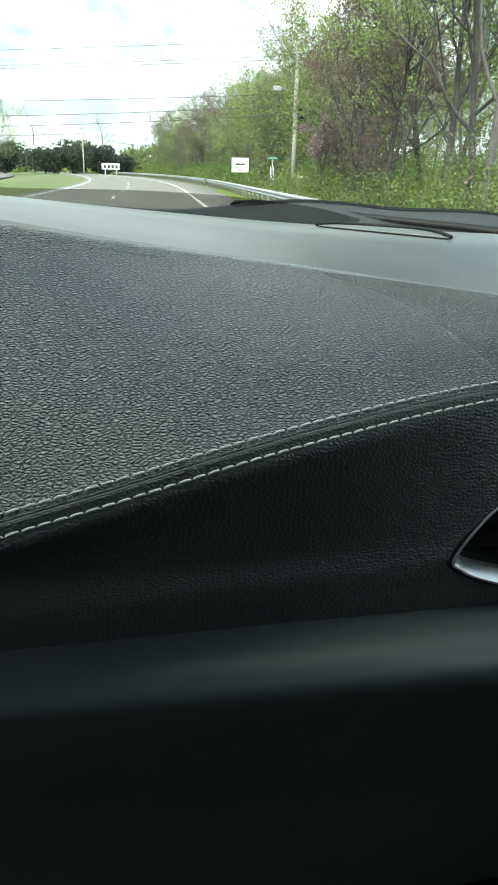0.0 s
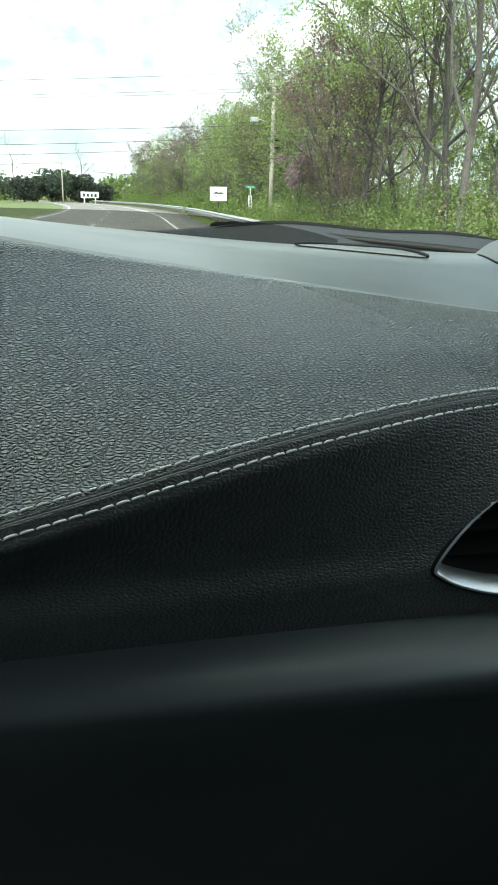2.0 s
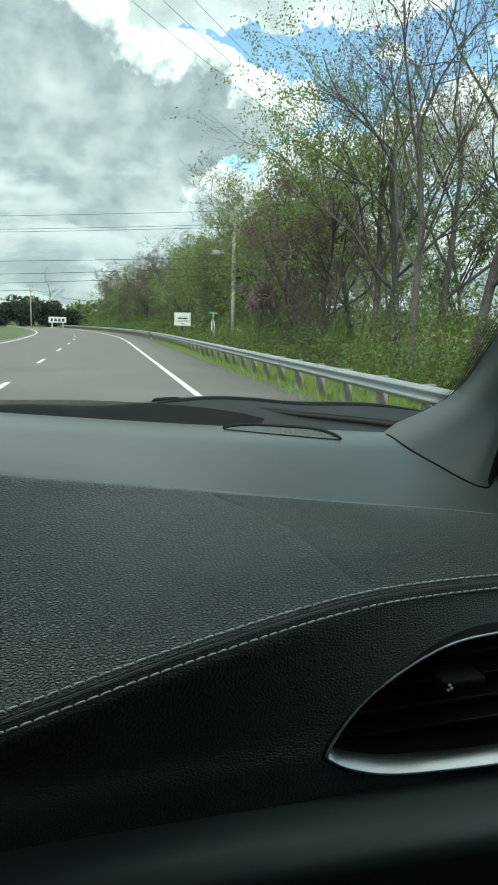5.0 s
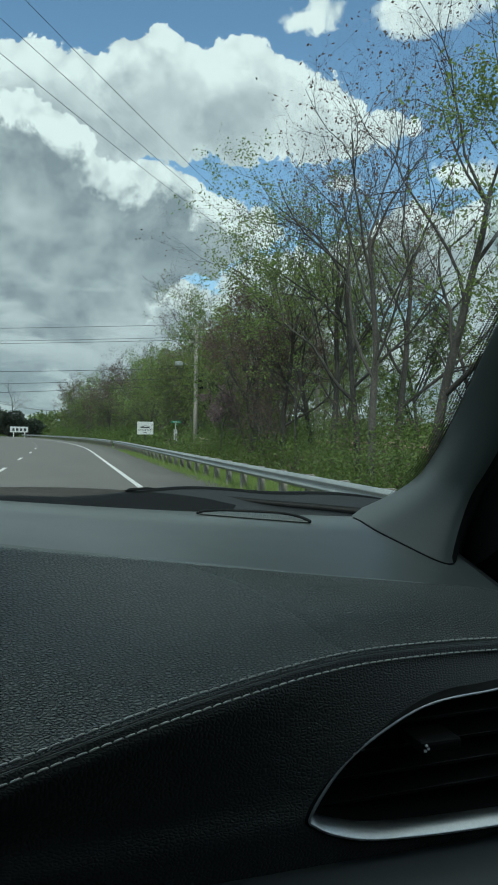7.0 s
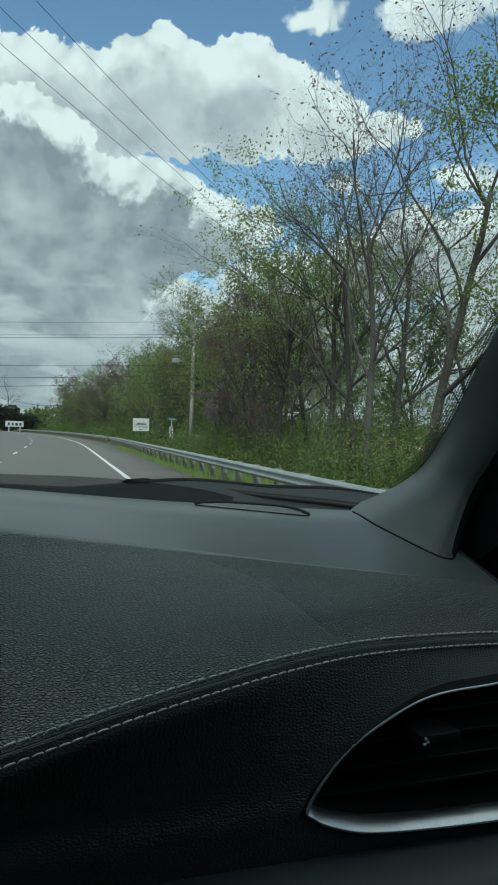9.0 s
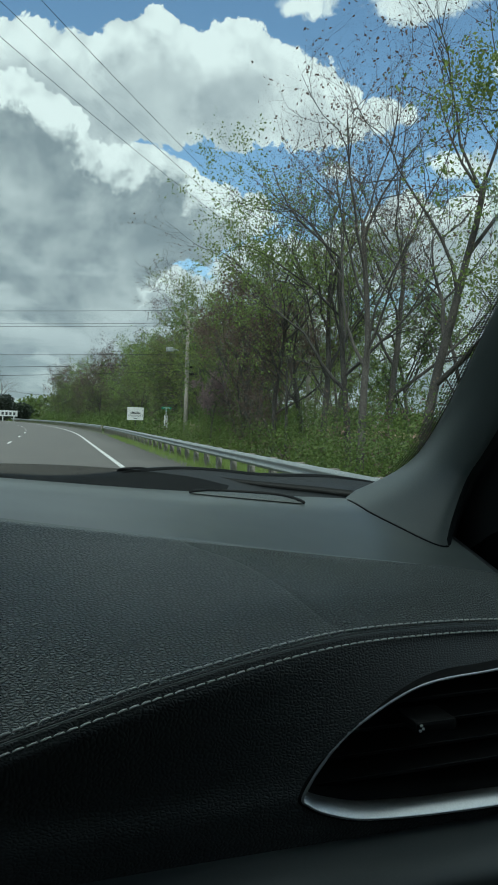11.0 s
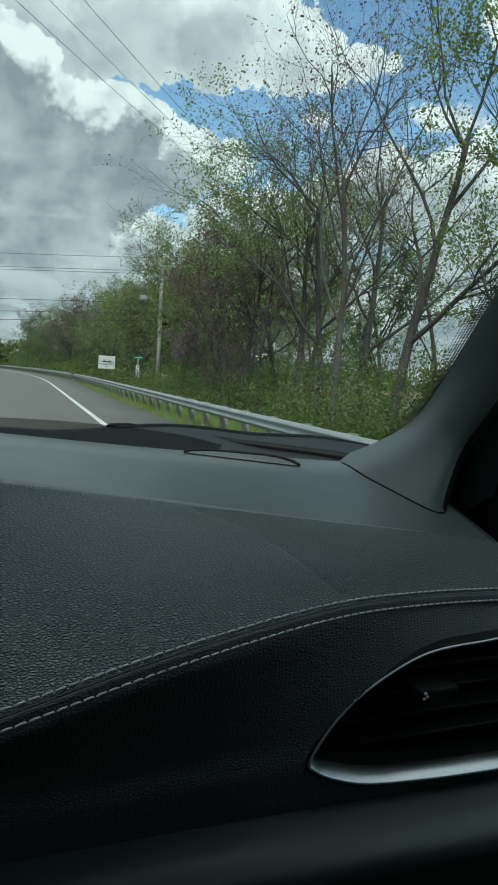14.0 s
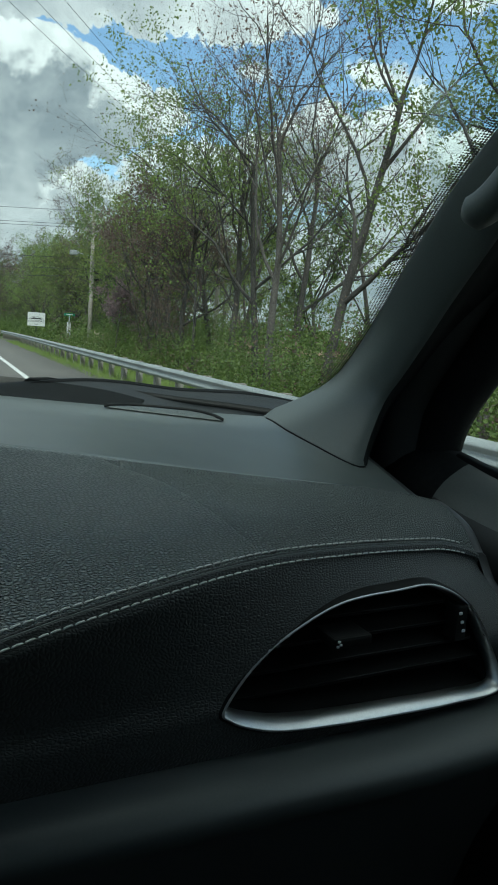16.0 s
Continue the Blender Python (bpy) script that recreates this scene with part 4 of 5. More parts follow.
# ---- trees ----
def grow(rng, H, spread, leaves, lean=0.0, split=0.28, leaf_size=0.062, density=1.0, thin=False):
    """Branches of a tree as tubes and leaves as small quads. Returns wood and leaf meshes as (verts, faces)."""
    wood, tips = [], []

    def limb(p, d, length, r, level):
        n = (7, 6, 5, 4, 3)[level]
        pts, dirs = [p], [d]
        for i in range(n):
            d = d + rng.normal(0, (0.06, 0.13, 0.17, 0.22, 0.25)[level], 3) + np.array((0, 0, (0.03, 0.07, 0.08, 0.04, 0.0)[level]))
            d = d / np.linalg.norm(d)
            pts.append(pts[-1] + d * length / n)
            dirs.append(d)
        rad = r * np.linspace(1, (0.45, 0.35, 0.3, 0.3, 0.4)[level], n + 1)
        if thin and level == 4:          # the finest twigs of far trees: one blade each
            w = np.cross(pts[-1] - pts[0], rng.normal(0, 1, 3))
            w *= max(r, 0.011) / (np.linalg.norm(w) + 1e-9)
            wood.append((np.array([pts[0] - w, pts[0] + w, pts[-1] + w * 0.4, pts[-1] - w * 0.4]), [(0, 1, 2, 3)]))
        else:
            wood.append(tube(pts, rad, ((7, 5, 4, 3) if thin else (8, 6, 5, 4, 3))[level], False))
        if level >= 3:
            tips.extend(pts[1:])
        if level == 4:
            return
        kids = (int(7 * density), int(6 * density), int(5 * density), int(5 * density))[level]
        for k in range(kids):
            s = rng.uniform((split, 0.25, 0.2, 0.15)[level], 1.0) if k else 1.0
            i = min(n - 1, int(s * n))
            q = pts[i] + (pts[i + 1] - pts[i]) * (s * n - i if i < n else 0)
            side = rng.normal(0, 1, 3)
            side -= dirs[i] * (side @ dirs[i])
            side /= np.linalg.norm(side) + 1e-9
            ang = radians(rng.uniform(22, 55)) * (spread if level == 0 else 1)
            nd = dirs[i] * math.cos(ang) + side * math.sin(ang)
            limb(q, nd, length * rng.uniform(0.42, 0.68) * (1.15 - 0.35 * s if level == 0 else 1), rad[i] * rng.uniform(0.45, 0.65), level + 1)

    limb(np.zeros(3), np.array((lean, 0.0, 1.0)), H * 0.62, H * 0.0095 + 0.025, 0)
    wv, wf = merged(*wood)
    tips = np.array(tips)
    n = leaves
    c = tips[rng.integers(0, len(tips), n)] + rng.normal(0, 0.10, (n, 3))
    a, b = rng.normal(0, 1, (n, 3)), rng.normal(0, 1, (n, 3))
    a /= np.linalg.norm(a, axis=1)[:, None]
    b -= a * (a * b).sum(1)[:, None]
    b /= np.linalg.norm(b, axis=1)[:, None]
    s = leaf_size * rng.uniform(0.5, 1.2, (n, 1))
    lv = np.stack([c - a * s, c + b * s * 0.55, c + a * s, c - b * s * 0.55], 1).reshape(-1, 3)
    lf = np.arange(4 * n).reshape(-1, 4)
    return (wv, wf), (lv, lf)


def fast_mesh(name, verts, faces, mat):
    me = bpy.data.meshes.new(name)
    faces = np.asarray(faces, np.int32)
    me.vertices.add(len(verts))
    me.vertices.foreach_set("co", np.asarray(verts, np.float32).ravel())
    me.loops.add(faces.size)
    me.loops.foreach_set("vertex_index", faces.ravel())
    me.polygons.add(len(faces))
    me.polygons.foreach_set("loop_start", np.arange(0, faces.size, faces.shape[1], dtype=np.int32))
    me.polygons.foreach_set("loop_total", np.full(len(faces), faces.shape[1], np.int32))
    me.materials.append(mat)
    me.update(calc_edges=True)
    me.validate()
    return me


def tree(seed, H, spread, leaves, leaf_mat, label, category="tree", **more):
    rng = np.random.default_rng(seed)
    (wv, wf), (lv, lf) = grow(rng, H, spread, leaves, **more)
    t = thing("tree", label, category, "roadside trees")
    wood = new("trunk", fast_mesh("trunk", wv, wf, M["bark"]))
    wood.data.polygons.foreach_set("use_smooth", [True] * len(wood.data.polygons))
    wood.parent = t
    crown = new("crown", fast_mesh("crown", lv, lf, leaf_mat))
    crown.parent = t
    return t


TREES = [
    tree(1, 15, 1.0, 9500, M["leaf"], "tall roadside tree with bare limbs and young green leaves"),
    tree(2, 16, 1.0, 1500, M["bud"], "tall bare deciduous tree with fine twigs", density=1.1),
    tree(3, 13, 1.1, 12000, M["leaf"], "spreading tree in fresh yellow-green leaf", lean=-0.12),
    tree(4, 11, 1.0, 9000, M["leaf"], "smaller tree with pale spring leaves", split=0.15),
    tree(5, 14, 0.8, 1500, M["bud"], "slender bare tree with reddish buds"),
    tree(6, 9, 1.2, 7000, M["bud"], "low tree flushed with red-brown buds", split=0.12),
]
rng = np.random.default_rng(42)


def plant(t, off, y, turn, size, first=False):
    """Stands a tree, or a copy of it, behind the rail."""
    m = Matrix.LocRotScale((rail_x(y) + off, y, -0.65), Euler((0, 0, radians(turn))), None)
    c = t if first else copy_thing(t, m)
    c.matrix_basis = m @ Matrix.Diagonal((size, size, size, 1))


# kind, distance behind the rail, distance along the road, turn, size
PLACES = [(2, 4.2, 29, 10, 0.90), (0, 5.4, 23, 80, 0.86), (1, 5.0, 17.0, 200, 0.92), (3, 4.4, 35, 120, 1.0), (0, 6.5, 39, 300, 0.85), (2, 5.5, 11, 150, 0.95),
          (4, 4.4, 20.0, 40, 0.95), (1, 6.4, 31, 20, 0.86), (4, 6.0, 6.5, 310, 1.0),
          (5, 3.9, 26, 0, 0.80), (5, 4.6, 33, 140, 1.0), (4, 5.2, 25.5, 90, 0.95), (1, 7.5, 24, 260, 0.92)]
used = set()
for kind, off, y, turn, size in PLACES:
    plant(TREES[kind], off, y, turn, size, kind not in used)
    used.add(kind)

# the long wall of wood along the rail, as far as the bend
WOOD = [
    tree(31, 15, 0.9, 2600, M["bud"], "bare grey twiggy tree in the long roadside wood", thin=True, split=0.2),
    tree(32, 14, 1.0, 6500, M["leaf"], "wood-edge tree hazed with young green leaves", thin=True, split=0.14, leaf_size=0.10),
    tree(33, 13, 1.1, 6000, M["shrub"], "dull green leafing tree at the edge of the wood", thin=True, split=0.12, leaf_size=0.10),
    tree(34, 15, 0.8, 4500, M["bud"], "slender tree with a haze of red-brown buds in the wood", thin=True, split=0.2, leaf_size=0.09),
]
ready = set()
spots = [(y, rng.uniform(6.4, 9.5)) for y in np.arange(42, 176, 3.0)] + [(y, rng.uniform(10.5, 19)) for y in [*np.arange(2, 60, 6.0), *np.arange(62, 150, 5.2)]]
for y, off in spots:
    y += rng.uniform(-1.2, 1.2)
    kind = int(rng.choice(4, p=(0.18, 0.36, 0.28, 0.18) if y > 40 else (0.36, 0.20, 0.16, 0.28)))
    plant(WOOD[kind], off, y, rng.uniform(0, 360), rng.uniform(0.72, 1.0), kind not in ready)
    ready.add(kind)

for kind, x, y, size in ((3, -8.6, 74, 0.85), (2, -14.5, 84, 0.8)):
    c = copy_thing(TREES[kind], Matrix.Translation((x, y, -0.2)))
    c.matrix_basis = c.matrix_basis @ Matrix.Diagonal((size, size, size, 1))


def redbud(off, y):
    """A small spreading tree in pink flower."""
    t = tree(41, 5, 1.4, 5200, M["pink"], "small tree in mauve-pink blossom at the wood's edge", thin=True, split=0.1, leaf_size=0.06)
    plant(t, off, y, 30, 1.0, True)


redbud(3.2, 37)

# the open stand of slim trees past the field's near edge
slim = tree(11, 14, 0.75, 8000, M["leaf"], "slim young tree in thin pale-green leaf beside the field", split=0.16, density=1.0, leaf_size=0.12)
slim.matrix_basis = Matrix.LocRotScale((27.5, 109, -0.6), None, (1.1, 1.1, 1.12))
for x, y, s, turn in ((22.0, 106, 0.98, 140), (38, 112, 0.8, 60), (47, 105, 1.0, 220), (44, 118, 0.7, 20)):
    c = copy_thing(slim, Matrix.LocRotScale((x, y, -0.6), Euler((0, 0, radians(turn))), None))
    c.matrix_basis = c.matrix_basis @ Matrix.Diagonal((s, s, s, 1))
far_bare = tree(12, 17, 1.3, 200, M["bud"], "broad bare tree standing behind dark evergreens")
far_bare.matrix_basis = Matrix.Translation((3.5, 225, -0.3))
c = copy_thing(far_bare, Matrix.Translation((-14, 205, -0.3)))


def clumps(rng, centres, radii, count, size):
    """Many small leaves in loose clumps."""
    i = rng.integers(0, len(centres), count)
    d = rng.normal(0, 1, (count, 3))
    d /= np.linalg.norm(d, axis=1)[:, None]
    c = centres[i] + d * (radii[i] * rng.uniform(0.45, 1.0, (count, 1)) ** 0.6)
    a, b = rng.normal(0, 1, (count, 3)), rng.normal(0, 1, (count, 3))
    a /= np.linalg.norm(a, axis=1)[:, None]
    b -= a * (a * b).sum(1)[:, None]
    b /= np.linalg.norm(b, axis=1)[:, None]
    s = size * rng.uniform(0.5, 1.3, (count, 1))
    v = np.stack([c - a * s, c + b * s * 0.6, c + a * s, c - b * s * 0.6], 1).reshape(-1, 3)
    return v, np.arange(4 * count).reshape(-1, 4)


# undergrowth behind the rail
def thicket(spread, count, size, mat, name, label):
    cs, rs = [], []
    for y0, y1, n, near, far, low, high in spread:
        for k in range(n):
            y, off = rng.uniform(y0, y1), rng.uniform(near, far)
            h = rng.uniform(low, high) * (0.45 + 0.55 * min(1, (off - near) / 2.5))
            cs.append((rail_x(y) + off, y, -0.6 + h * 0.55))
            rs.append((rng.uniform(0.6, 1.4), rng.uniform(0.6, 1.4), 0.3 + h * 0.5))
    v, f = clumps(rng, np.array(cs), np.array(rs), count, size)
    return tagged(new(name, fast_mesh(name, v, f, mat)), label, "undergrowth", kind="stuff")


thicket([(-8, 48, 330, 1.4, 8, 0.4, 3.0), (10, 48, 70, 3.0, 9, 2.2, 4.6)], 215000, 0.042, M["shrub"], "undergrowth", "dense green spring undergrowth behind the guardrail")
thicket([(46, 185, 420, 3.4, 9, 0.8, 3.6), (46, 185, 150, 6, 12, 3.0, 6.5)], 90000, 0.13, M["shrub"], "undergrowth", "green undergrowth along the foot of the farther wood")
thicket([(8, 60, 80, 3.2, 10, 1.2, 4.2)], 24000, 0.05, M["bud"], "undergrowth", "red-brown budding brush among the green undergrowth")
# grass tufts along the rail's foot
n = 16000
y = rng.uniform(0, 60, n)
x = np.array([rail_x(q) for q in y]) + rng.uniform(-0.7, 1.6, n)
h = rng.uniform(0.08, 0.38, n)
w = rng.uniform(0.008, 0.018, n)
lean = rng.normal(0, 0.08, (n, 2))
base = np.stack([x, y, np.full(n, -0.22)], 1)
tuft = np.stack([base + np.stack([-w, 0 * w, 0 * w], 1), base + np.stack([w, 0 * w, 0 * w], 1), base + np.stack([lean[:, 0], lean[:, 1], h + 0.1], 1)], 1).reshape(-1, 3)
gr = new("verge_grass", fast_mesh("verge_grass", tuft, np.arange(3 * n).reshape(-1, 3), M["leaf"]))
tagged(gr, "rough green grass along the foot of the guardrail", "grass", kind="stuff")

# far woods
cs, rs = [], []
for k in range(260):
    a = radians(rng.uniform(-40, 75))
    d = rng.uniform(215, 330)
    h = rng.uniform(5, 10)
    cs.append((math.sin(a) * d, math.cos(a) * d, h * 0.5 - 1))
    rs.append((rng.uniform(4, 9), rng.uniform(4, 9), h * 0.6))
v, f = clumps(rng, np.array(cs), np.array(rs), 60000, 0.7)
woods = new("far_woods", fast_mesh("far_woods", v, f, M["shrub"]))
tagged(woods, "distant line of green woods round the fields", "woods", kind="stuff")
cs, rs = [], []
for k in range(70):
    y = rng.uniform(78, 128)
    cs.append((rail_x(min(y, 75)) + rng.uniform(4, 26) + 0.1 * (y - 75), y, rng.uniform(-0.4, 0.8)))
    rs.append((rng.uniform(0.8, 2.2), rng.uniform(0.8, 2.2), rng.uniform(0.7, 1.8)))
v, f = clumps(rng, np.array(cs), np.array(rs), 26000, 0.16)
hedge = new("hedge", fast_mesh("hedge", v, f, M["shrub"]))
tagged(hedge, "scrubby green hedge round the field", "hedge", kind="stuff")


def evergreen(x, y, h, r):
    t = thing("evergreen", "dark dense evergreen far down the road", "tree", "dark evergreens")
    v, f = tube([(0, 0, 0), (0, 0, h * 0.5)], [0.25, 0.12], 6)
    mesh_part("trunk", v, f, M["bark"], t)
    g2 = np.random.default_rng(int(abs(x) * 10 + y))
    cc = np.array([(g2.normal(0, r * 0.3), g2.normal(0, r * 0.3), h * g2.uniform(0.25, 0.8)) for _ in range(18)])
    rr = np.array([(r * 0.55, r * 0.55, h * 0.22) for _ in range(18)])
    v, f = clumps(g2, cc, rr, 5000, 0.30)
    c = new("crown", fast_mesh("crown", v, f, M["conifer"]))
    c.parent = t
    t.location = (x, y, -0.3)
    return t


for x, y, h, r in ((2.5, 204, 7.5, 4.5), (-4.5, 200, 8.5, 5.0), (-11, 196, 6.5, 5), (-19, 182, 7, 5), (-29, 176, 8, 6), (8, 212, 6, 3.5)):
    evergreen(x, y, h, r)


# ---- poles, wires, signs ----
def bar(a, b, r, sides=8):
    return tube([a, b], r, sides)


def utility_pole(x, y, h, turn, lamp):
    p = thing("utility_pole", "weathered wooden utility pole with crossarms and wires", "utility pole", "utility poles", at=(x, y, -0.5))
    v, f = tube([(0, 0, 0), (0, 0, h * 0.5), (0, 0, h + 0.5)], [0.17, 0.145, 0.11], 10)
    mesh_part("shaft", v, f, M["pole"], p)
    c, s = math.cos(radians(turn)), math.sin(radians(turn))

    def at(d, z):
        return (c * d, s * d, z)

    for z, w in ((h + 0.15, 0.7), (h - 0.85, 1.25)):
        bm = box(-w, -0.05, -0.06, w, 0.05, 0.06, 0.01)
        bmesh.ops.transform(bm, matrix=Matrix.Translation((0, 0.14, z)) @ Matrix.Rotation(radians(turn), 4, "Z"), verts=bm.verts)
        arm = part("crossarm", bm, M["pole"], p, "wooden crossarm")
        for d in (-w + 0.08, -w * 0.4, w * 0.4, w - 0.08):
            q = at(d, z)
            v, f = tube([(q[0], q[1] + 0.14, z + 0.05), (q[0], q[1] + 0.14, z + 0.12), (q[0], q[1] + 0.14, z + 0.20)], [0.03, 0.05, 0.03], 8)
            mesh_part("insulator", v, f, M["steel"], arm)
    for z in (h - 3.6, h - 4.1):
        v, f = tube([(0.15, 0, z), (0.45, 0, z), (0.6, 0, z)], [0.07, 0.10, 0.06], 8)
        mesh_part("splice_case", v, f, M["rubber"], p, "black cable splice case")
    if lamp:
        v, f = bar((-0.1, 0, h - 2.6), (-1.1, -0.1, h - 2.4), 0.03)
        mesh_part("lamp_arm", v, f, M["steel"], p)
        bm = box(-1.55, -0.28, h - 2.62, -1.0, 0.08, h - 2.3, 0.08, 3)
        part("lamp_head", bm, M["steel"], p, "grey flood lamp")
    return p


POLES = {"a": (13.2, 50, 9.4), "b": (19.5, 43, 10.6), "c": (-1.5, 176, 9.8)}
utility_pole(*POLES["a"], 12, True)
utility_pole(*POLES["b"], 12, False)
utility_pole(*POLES["c"], 0, False)


def wire(a, b, sag, r):
    k = np.linspace(0, 1, 24)[:, None]
    p = np.array(a) * (1 - k) + np.array(b) * k
    p[:, 2] -= sag * 4 * (k * (1 - k))[:, 0]
    v, f = tube(p, r, 5)
    w = mesh_part("power_line", v, f, M["wire"])
    return tagged(w, "thin black overhead cable slung between poles", "cable", "overhead cables")


ax, ay, ah = POLES["a"]
bx, by, bh = POLES["b"]
cx, cy, ch = POLES["c"]
for d, z in ((-1.2, ah - 1.1), (0.0, ah - 0.1), (1.2, ah - 1.1)):
    wire((ax + d, ay, z), (-60, 76 + d, z - 0.3), 0.7, 0.013)
    wire((ax + d, ay, z), (bx + d, by, z + 0.5), 0.1, 0.016)
for z, e in ((ah - 3.2, 0.3), (ah - 3.9, 0.6), (ah - 4.4, 0.8)):
    wire((ax, ay, z), (-60, 78, z + 0.2), e + 0.5, 0.016)
    wire((ax, ay, z), (bx, by, z + 0.3), 0.2, 0.022)
for d, z in ((-0.9, ch - 1.3), (0.9, ch - 1.3), (0, ch - 4.2)):
    wire((cx + d, cy, z), (24, 200, z - 0.2), 1.6, 0.03)
    wire((cx + d, cy, z), (-70, 150, z), 1.6, 0.03)
for d in (-0.7, 0.1, 0.9):
    wire((bx + d, by, bh + 0.6), (-14.5 + d * 1.6, -3, 11.6), 1.2, 0.0065)


def place_sign(x, y):
    s = thing("town_sign", "white town-name sign on a dark post beyond the guardrail", "sign", at=(x, y, -0.4))
    v, f = bar((0, 0.05, 0), (0, 0.05, 3.2), 0.045)
    mesh_part("post", v, f, M["wire"], s)
    part("panel", box(-0.85, -0.02, 1.75, 0.85, 0.02, 3.1, 0.015), M["sign_white"], s, "white panel with a dark emblem")
    cu = bpy.data.curves.new("lettering", "FONT")
    cu.body, cu.size, cu.extrude, cu.align_x = "KINGSPORT", 0.29, 0.002, "CENTER"
    t = new("lettering", cu)
    t.data.materials.append(M["sign_ink"])
    t.parent = s
    t.matrix_basis = pose(0, -0.026, 2.13, 90, 0, 0)
    arcp = [(-0.7 + 1.4 * k, -0.024, 2.42 + 0.28 * math.sin(math.pi * k) ** 0.7) for k in np.linspace(0, 1, 20)]
    v, f = tube(arcp, 0.012, 4)
    mesh_part("emblem_arc", v, f, M["sign_ink"], s)
    hill = [(-0.55 + 1.1 * k, 2.45 + 0.16 * max(0, math.sin(math.pi * k)) * (1 + 0.4 * math.sin(9 * k))) for k in np.linspace(0, 1, 18)]
    rows = [[(a, -0.0225, 2.42) for a, _ in hill], [(a, -0.0225, b) for a, b in hill]]
    mesh_part("emblem", *sheet(rows), M["sign_ink"], s)
    part("small_bar", box(-0.17, -0.026, 1.90, 0.17, -0.021, 1.97), M["sign_ink"], s)
    s.rotation_euler = (0, 0, radians(-12))
    return s


place_sign(14.6, 76)


def street_sign(x, y):
    s = thing("street_sign", "leaning steel post with green street-name blades", "street sign", at=(x, y, -0.5))
    v, f = bar((0, 0, 0), (0.15, 0, 2.9), 0.035)
    mesh_part("post", v, f, M["steel"], s)
    for turn, z in ((8, 2.98), (85, 2.80)):
        bm = box(-0.45, -0.012, -0.10, 0.45, 0.012, 0.10, 0.01)
        bmesh.ops.transform(bm, matrix=Matrix.Translation((0.15, 0, z)) @ Matrix.Rotation(radians(turn), 4, "Z"), verts=bm.verts)
        blade = part("blade", bm, M["sign_green"], s, "green blade with pale lettering bars")
        bm = box(-0.3, -0.016, -0.03, 0.3, 0.016, 0.03)
        bmesh.ops.transform(bm, matrix=Matrix.Translation((0.15, 0, z)) @ Matrix.Rotation(radians(turn), 4, "Z"), verts=bm.verts)
        part("lettering_bar", bm, M["sign_white"], blade)
    for side in (-0.12, 0.10):
        part("stake", box(side + 0.08, -0.02, 1.3, side + 0.16, 0.02, 2.35, 0.01), M["sign_white"], s, "pale narrow marker")
    return s


street_sign(14.0, 60)


def notice(x, y):
    s = thing("notice_board", "small tan notice board between two posts", "sign", at=(x, y, -0.5))
    for d in (-0.5, 0.55):
        part("post", box(d - 0.045, -0.04, 0, d + 0.045, 0.04, 2.3 if d > 0 else 1.9, 0.01), M["sign_tan"], s)
    part("panel", box(-0.46, -0.025, 0.9, 0.5, 0.025, 1.75, 0.01), M["sign_tan"], s)
    for k in range(5):
        part("lettering_bar", box(-0.36, -0.032, 1.0 + 0.14 * k, 0.36 - 0.08 * (k % 2), -0.024, 1.05 + 0.14 * k), M["sign_ink"], s)
    s.rotation_euler = (0, 0, radians(-15))
    return s


notice(13.0, 46)


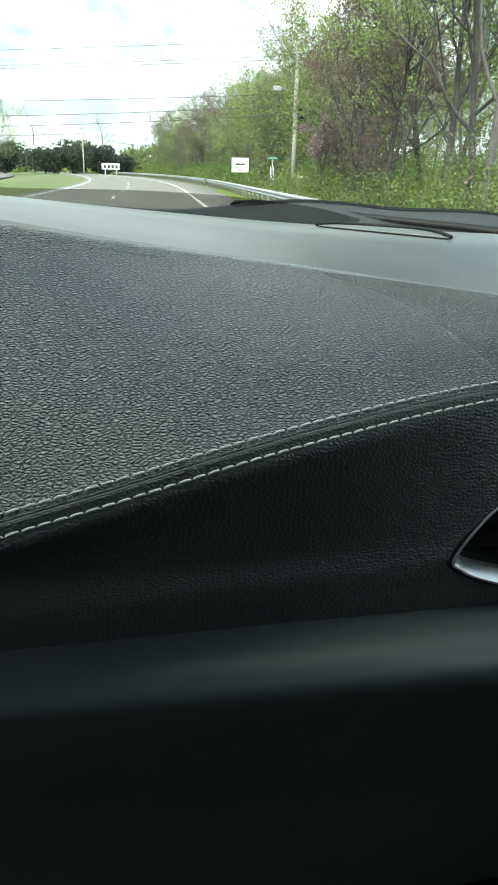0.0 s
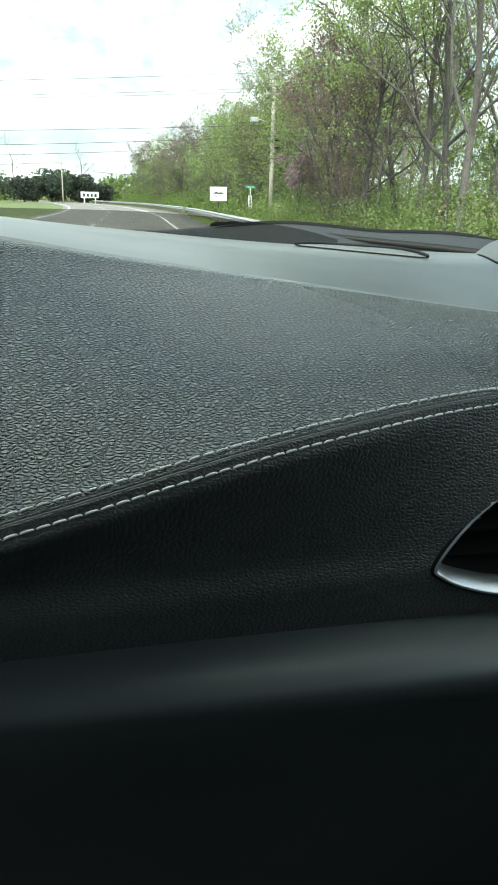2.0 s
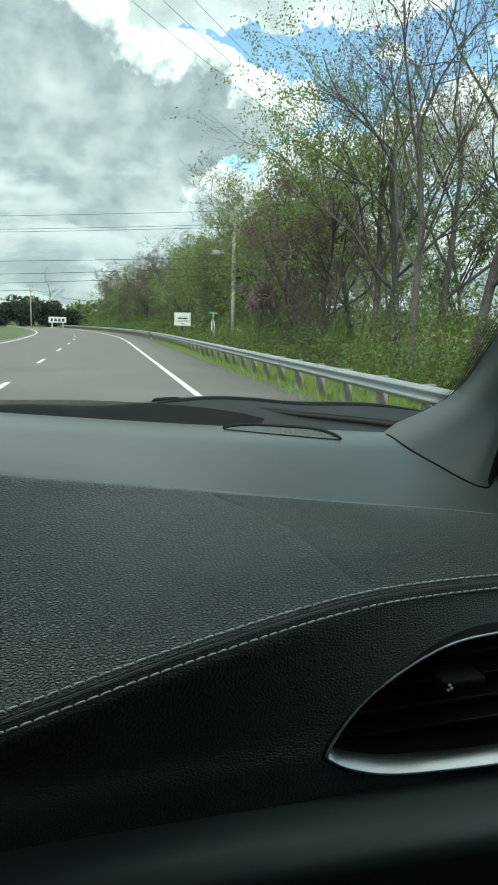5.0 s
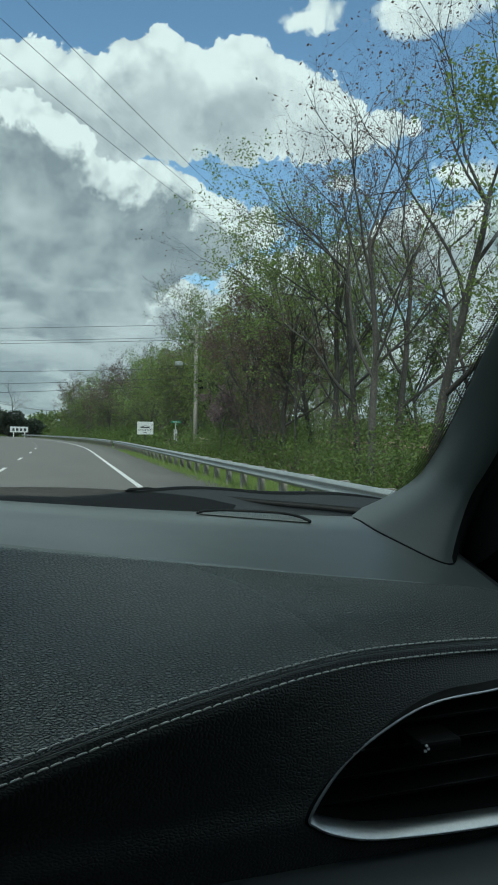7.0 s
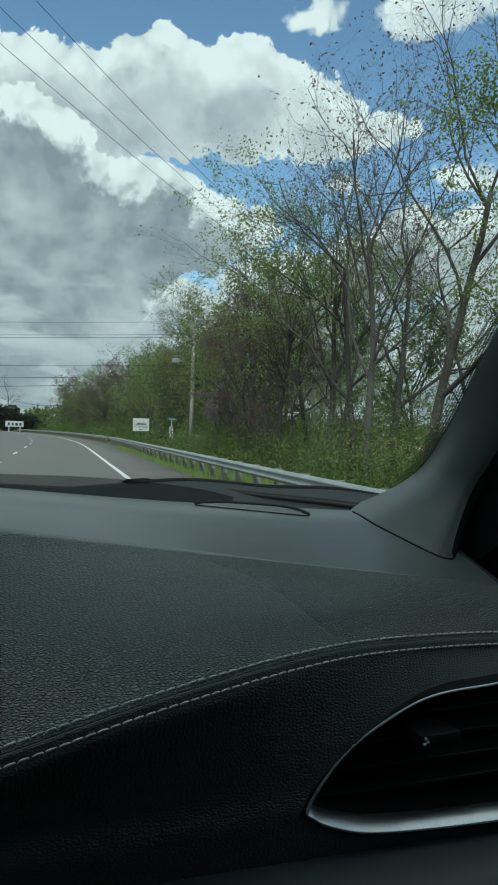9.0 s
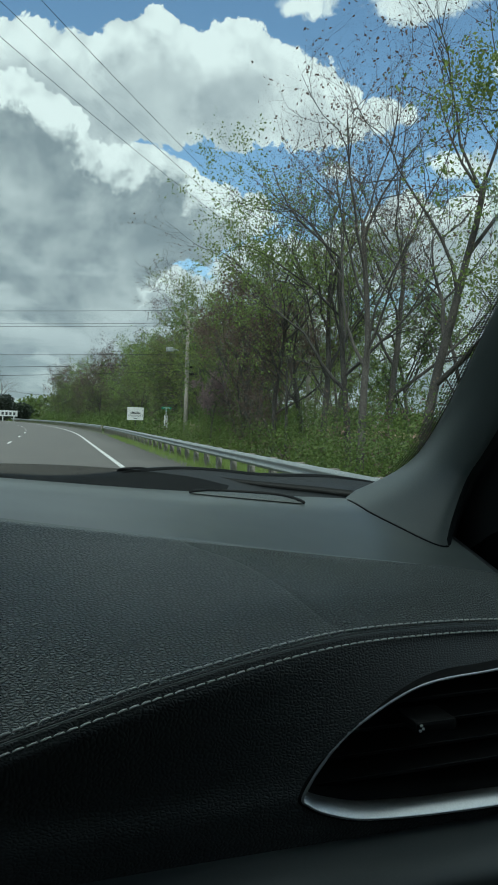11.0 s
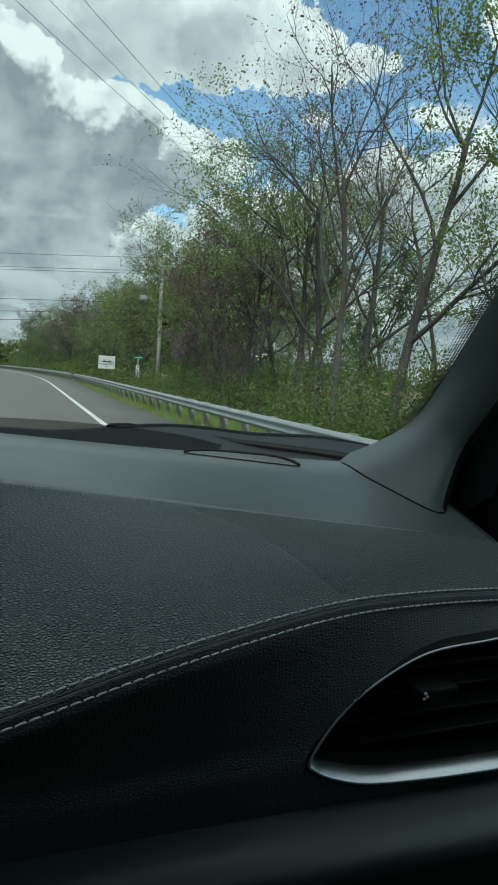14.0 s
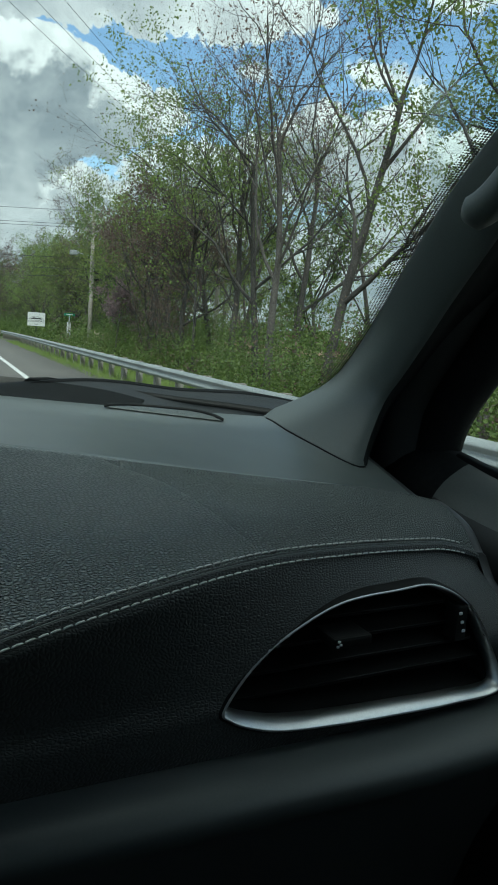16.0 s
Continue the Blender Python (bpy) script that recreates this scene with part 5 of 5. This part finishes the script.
def board_house(x, y):
    s = thing("roadside_board", "white roadside board with dark panels by the evergreens", "sign", at=(x, y, -0.3))
    for d in (-1.3, 1.3):
        part("post", box(d - 0.12, -0.1, 0, d + 0.12, 0.1, 1.6), M["sign_white"], s)
    part("panel", box(-2.1, -0.15, 1.5, 2.1, 0.15, 2.9, 0.05), M["sign_white"], s)
    for d in (-1.35, -0.45, 0.45, 1.35):
        part("dark_panel", box(d - 0.26, -0.18, 1.8, d + 0.26, -0.14, 2.5), M["sign_ink"], s)
    return s


board_house(4.6, 186)


def small_car(x, y, paint, label):
    """A car far off on the other carriageway, nose towards the viewer."""
    c = thing("car", label, "car", "cars on the other carriageway", at=(x, y, -0.10))
    rows = []
    for yy, w, z0, z1 in ((-2.2, 0.70, 0.45, 0.62), (-2.15, 0.84, 0.28, 0.78), (-1.1, 0.90, 0.25, 0.95), (-0.4, 0.90, 0.25, 1.0), (1.2, 0.90, 0.25, 1.0), (2.1, 0.84, 0.30, 0.92), (2.2, 0.72, 0.45, 0.75)):
        rows.append([(-w, yy, z0), (-w, yy, (z0 + z1) / 2), (-w * 0.9, yy, z1), (w * 0.9, yy, z1), (w, yy, (z0 + z1) / 2), (w, yy, z0)])
    v, f = sheet(rows, wrap=True)
    mesh_part("body", v, f + [tuple(range(6)), tuple(len(v) - 6 + i for i in range(6))], paint, c)
    rows = [[(-w, yy, 0.95), (-w * 0.95, yy, z), (w * 0.95, yy, z), (w, yy, 0.95)] for yy, w, z in ((-1.0, 0.80, 0.97), (-0.3, 0.70, 1.45), (1.0, 0.70, 1.48), (1.9, 0.78, 0.97))]
    mesh_part("cabin", *sheet(rows, wrap=True), M["paint"], c, "dark glazed cabin")
    for wx in (-0.82, 0.82):
        for wy in (-1.35, 1.35):
            v, f = tube([(wx - 0.1, wy, 0.32), (wx + 0.1, wy, 0.32)], 0.32, 14)
            mesh_part("wheel", v, f, M["rubber"], c)
        part("headlight", box(wx * 0.8 - 0.13, -2.20, 0.60, wx * 0.8 + 0.13, -2.08, 0.74, 0.03), M["sign_white"], c)
    return c


small_car(road_edge(105) - 24, 105, M["sign_white"], "pale car far off on the other carriageway")
small_car(road_edge(118) - 24.5, 118, M["sign_white"], "white car following far down the other carriageway")
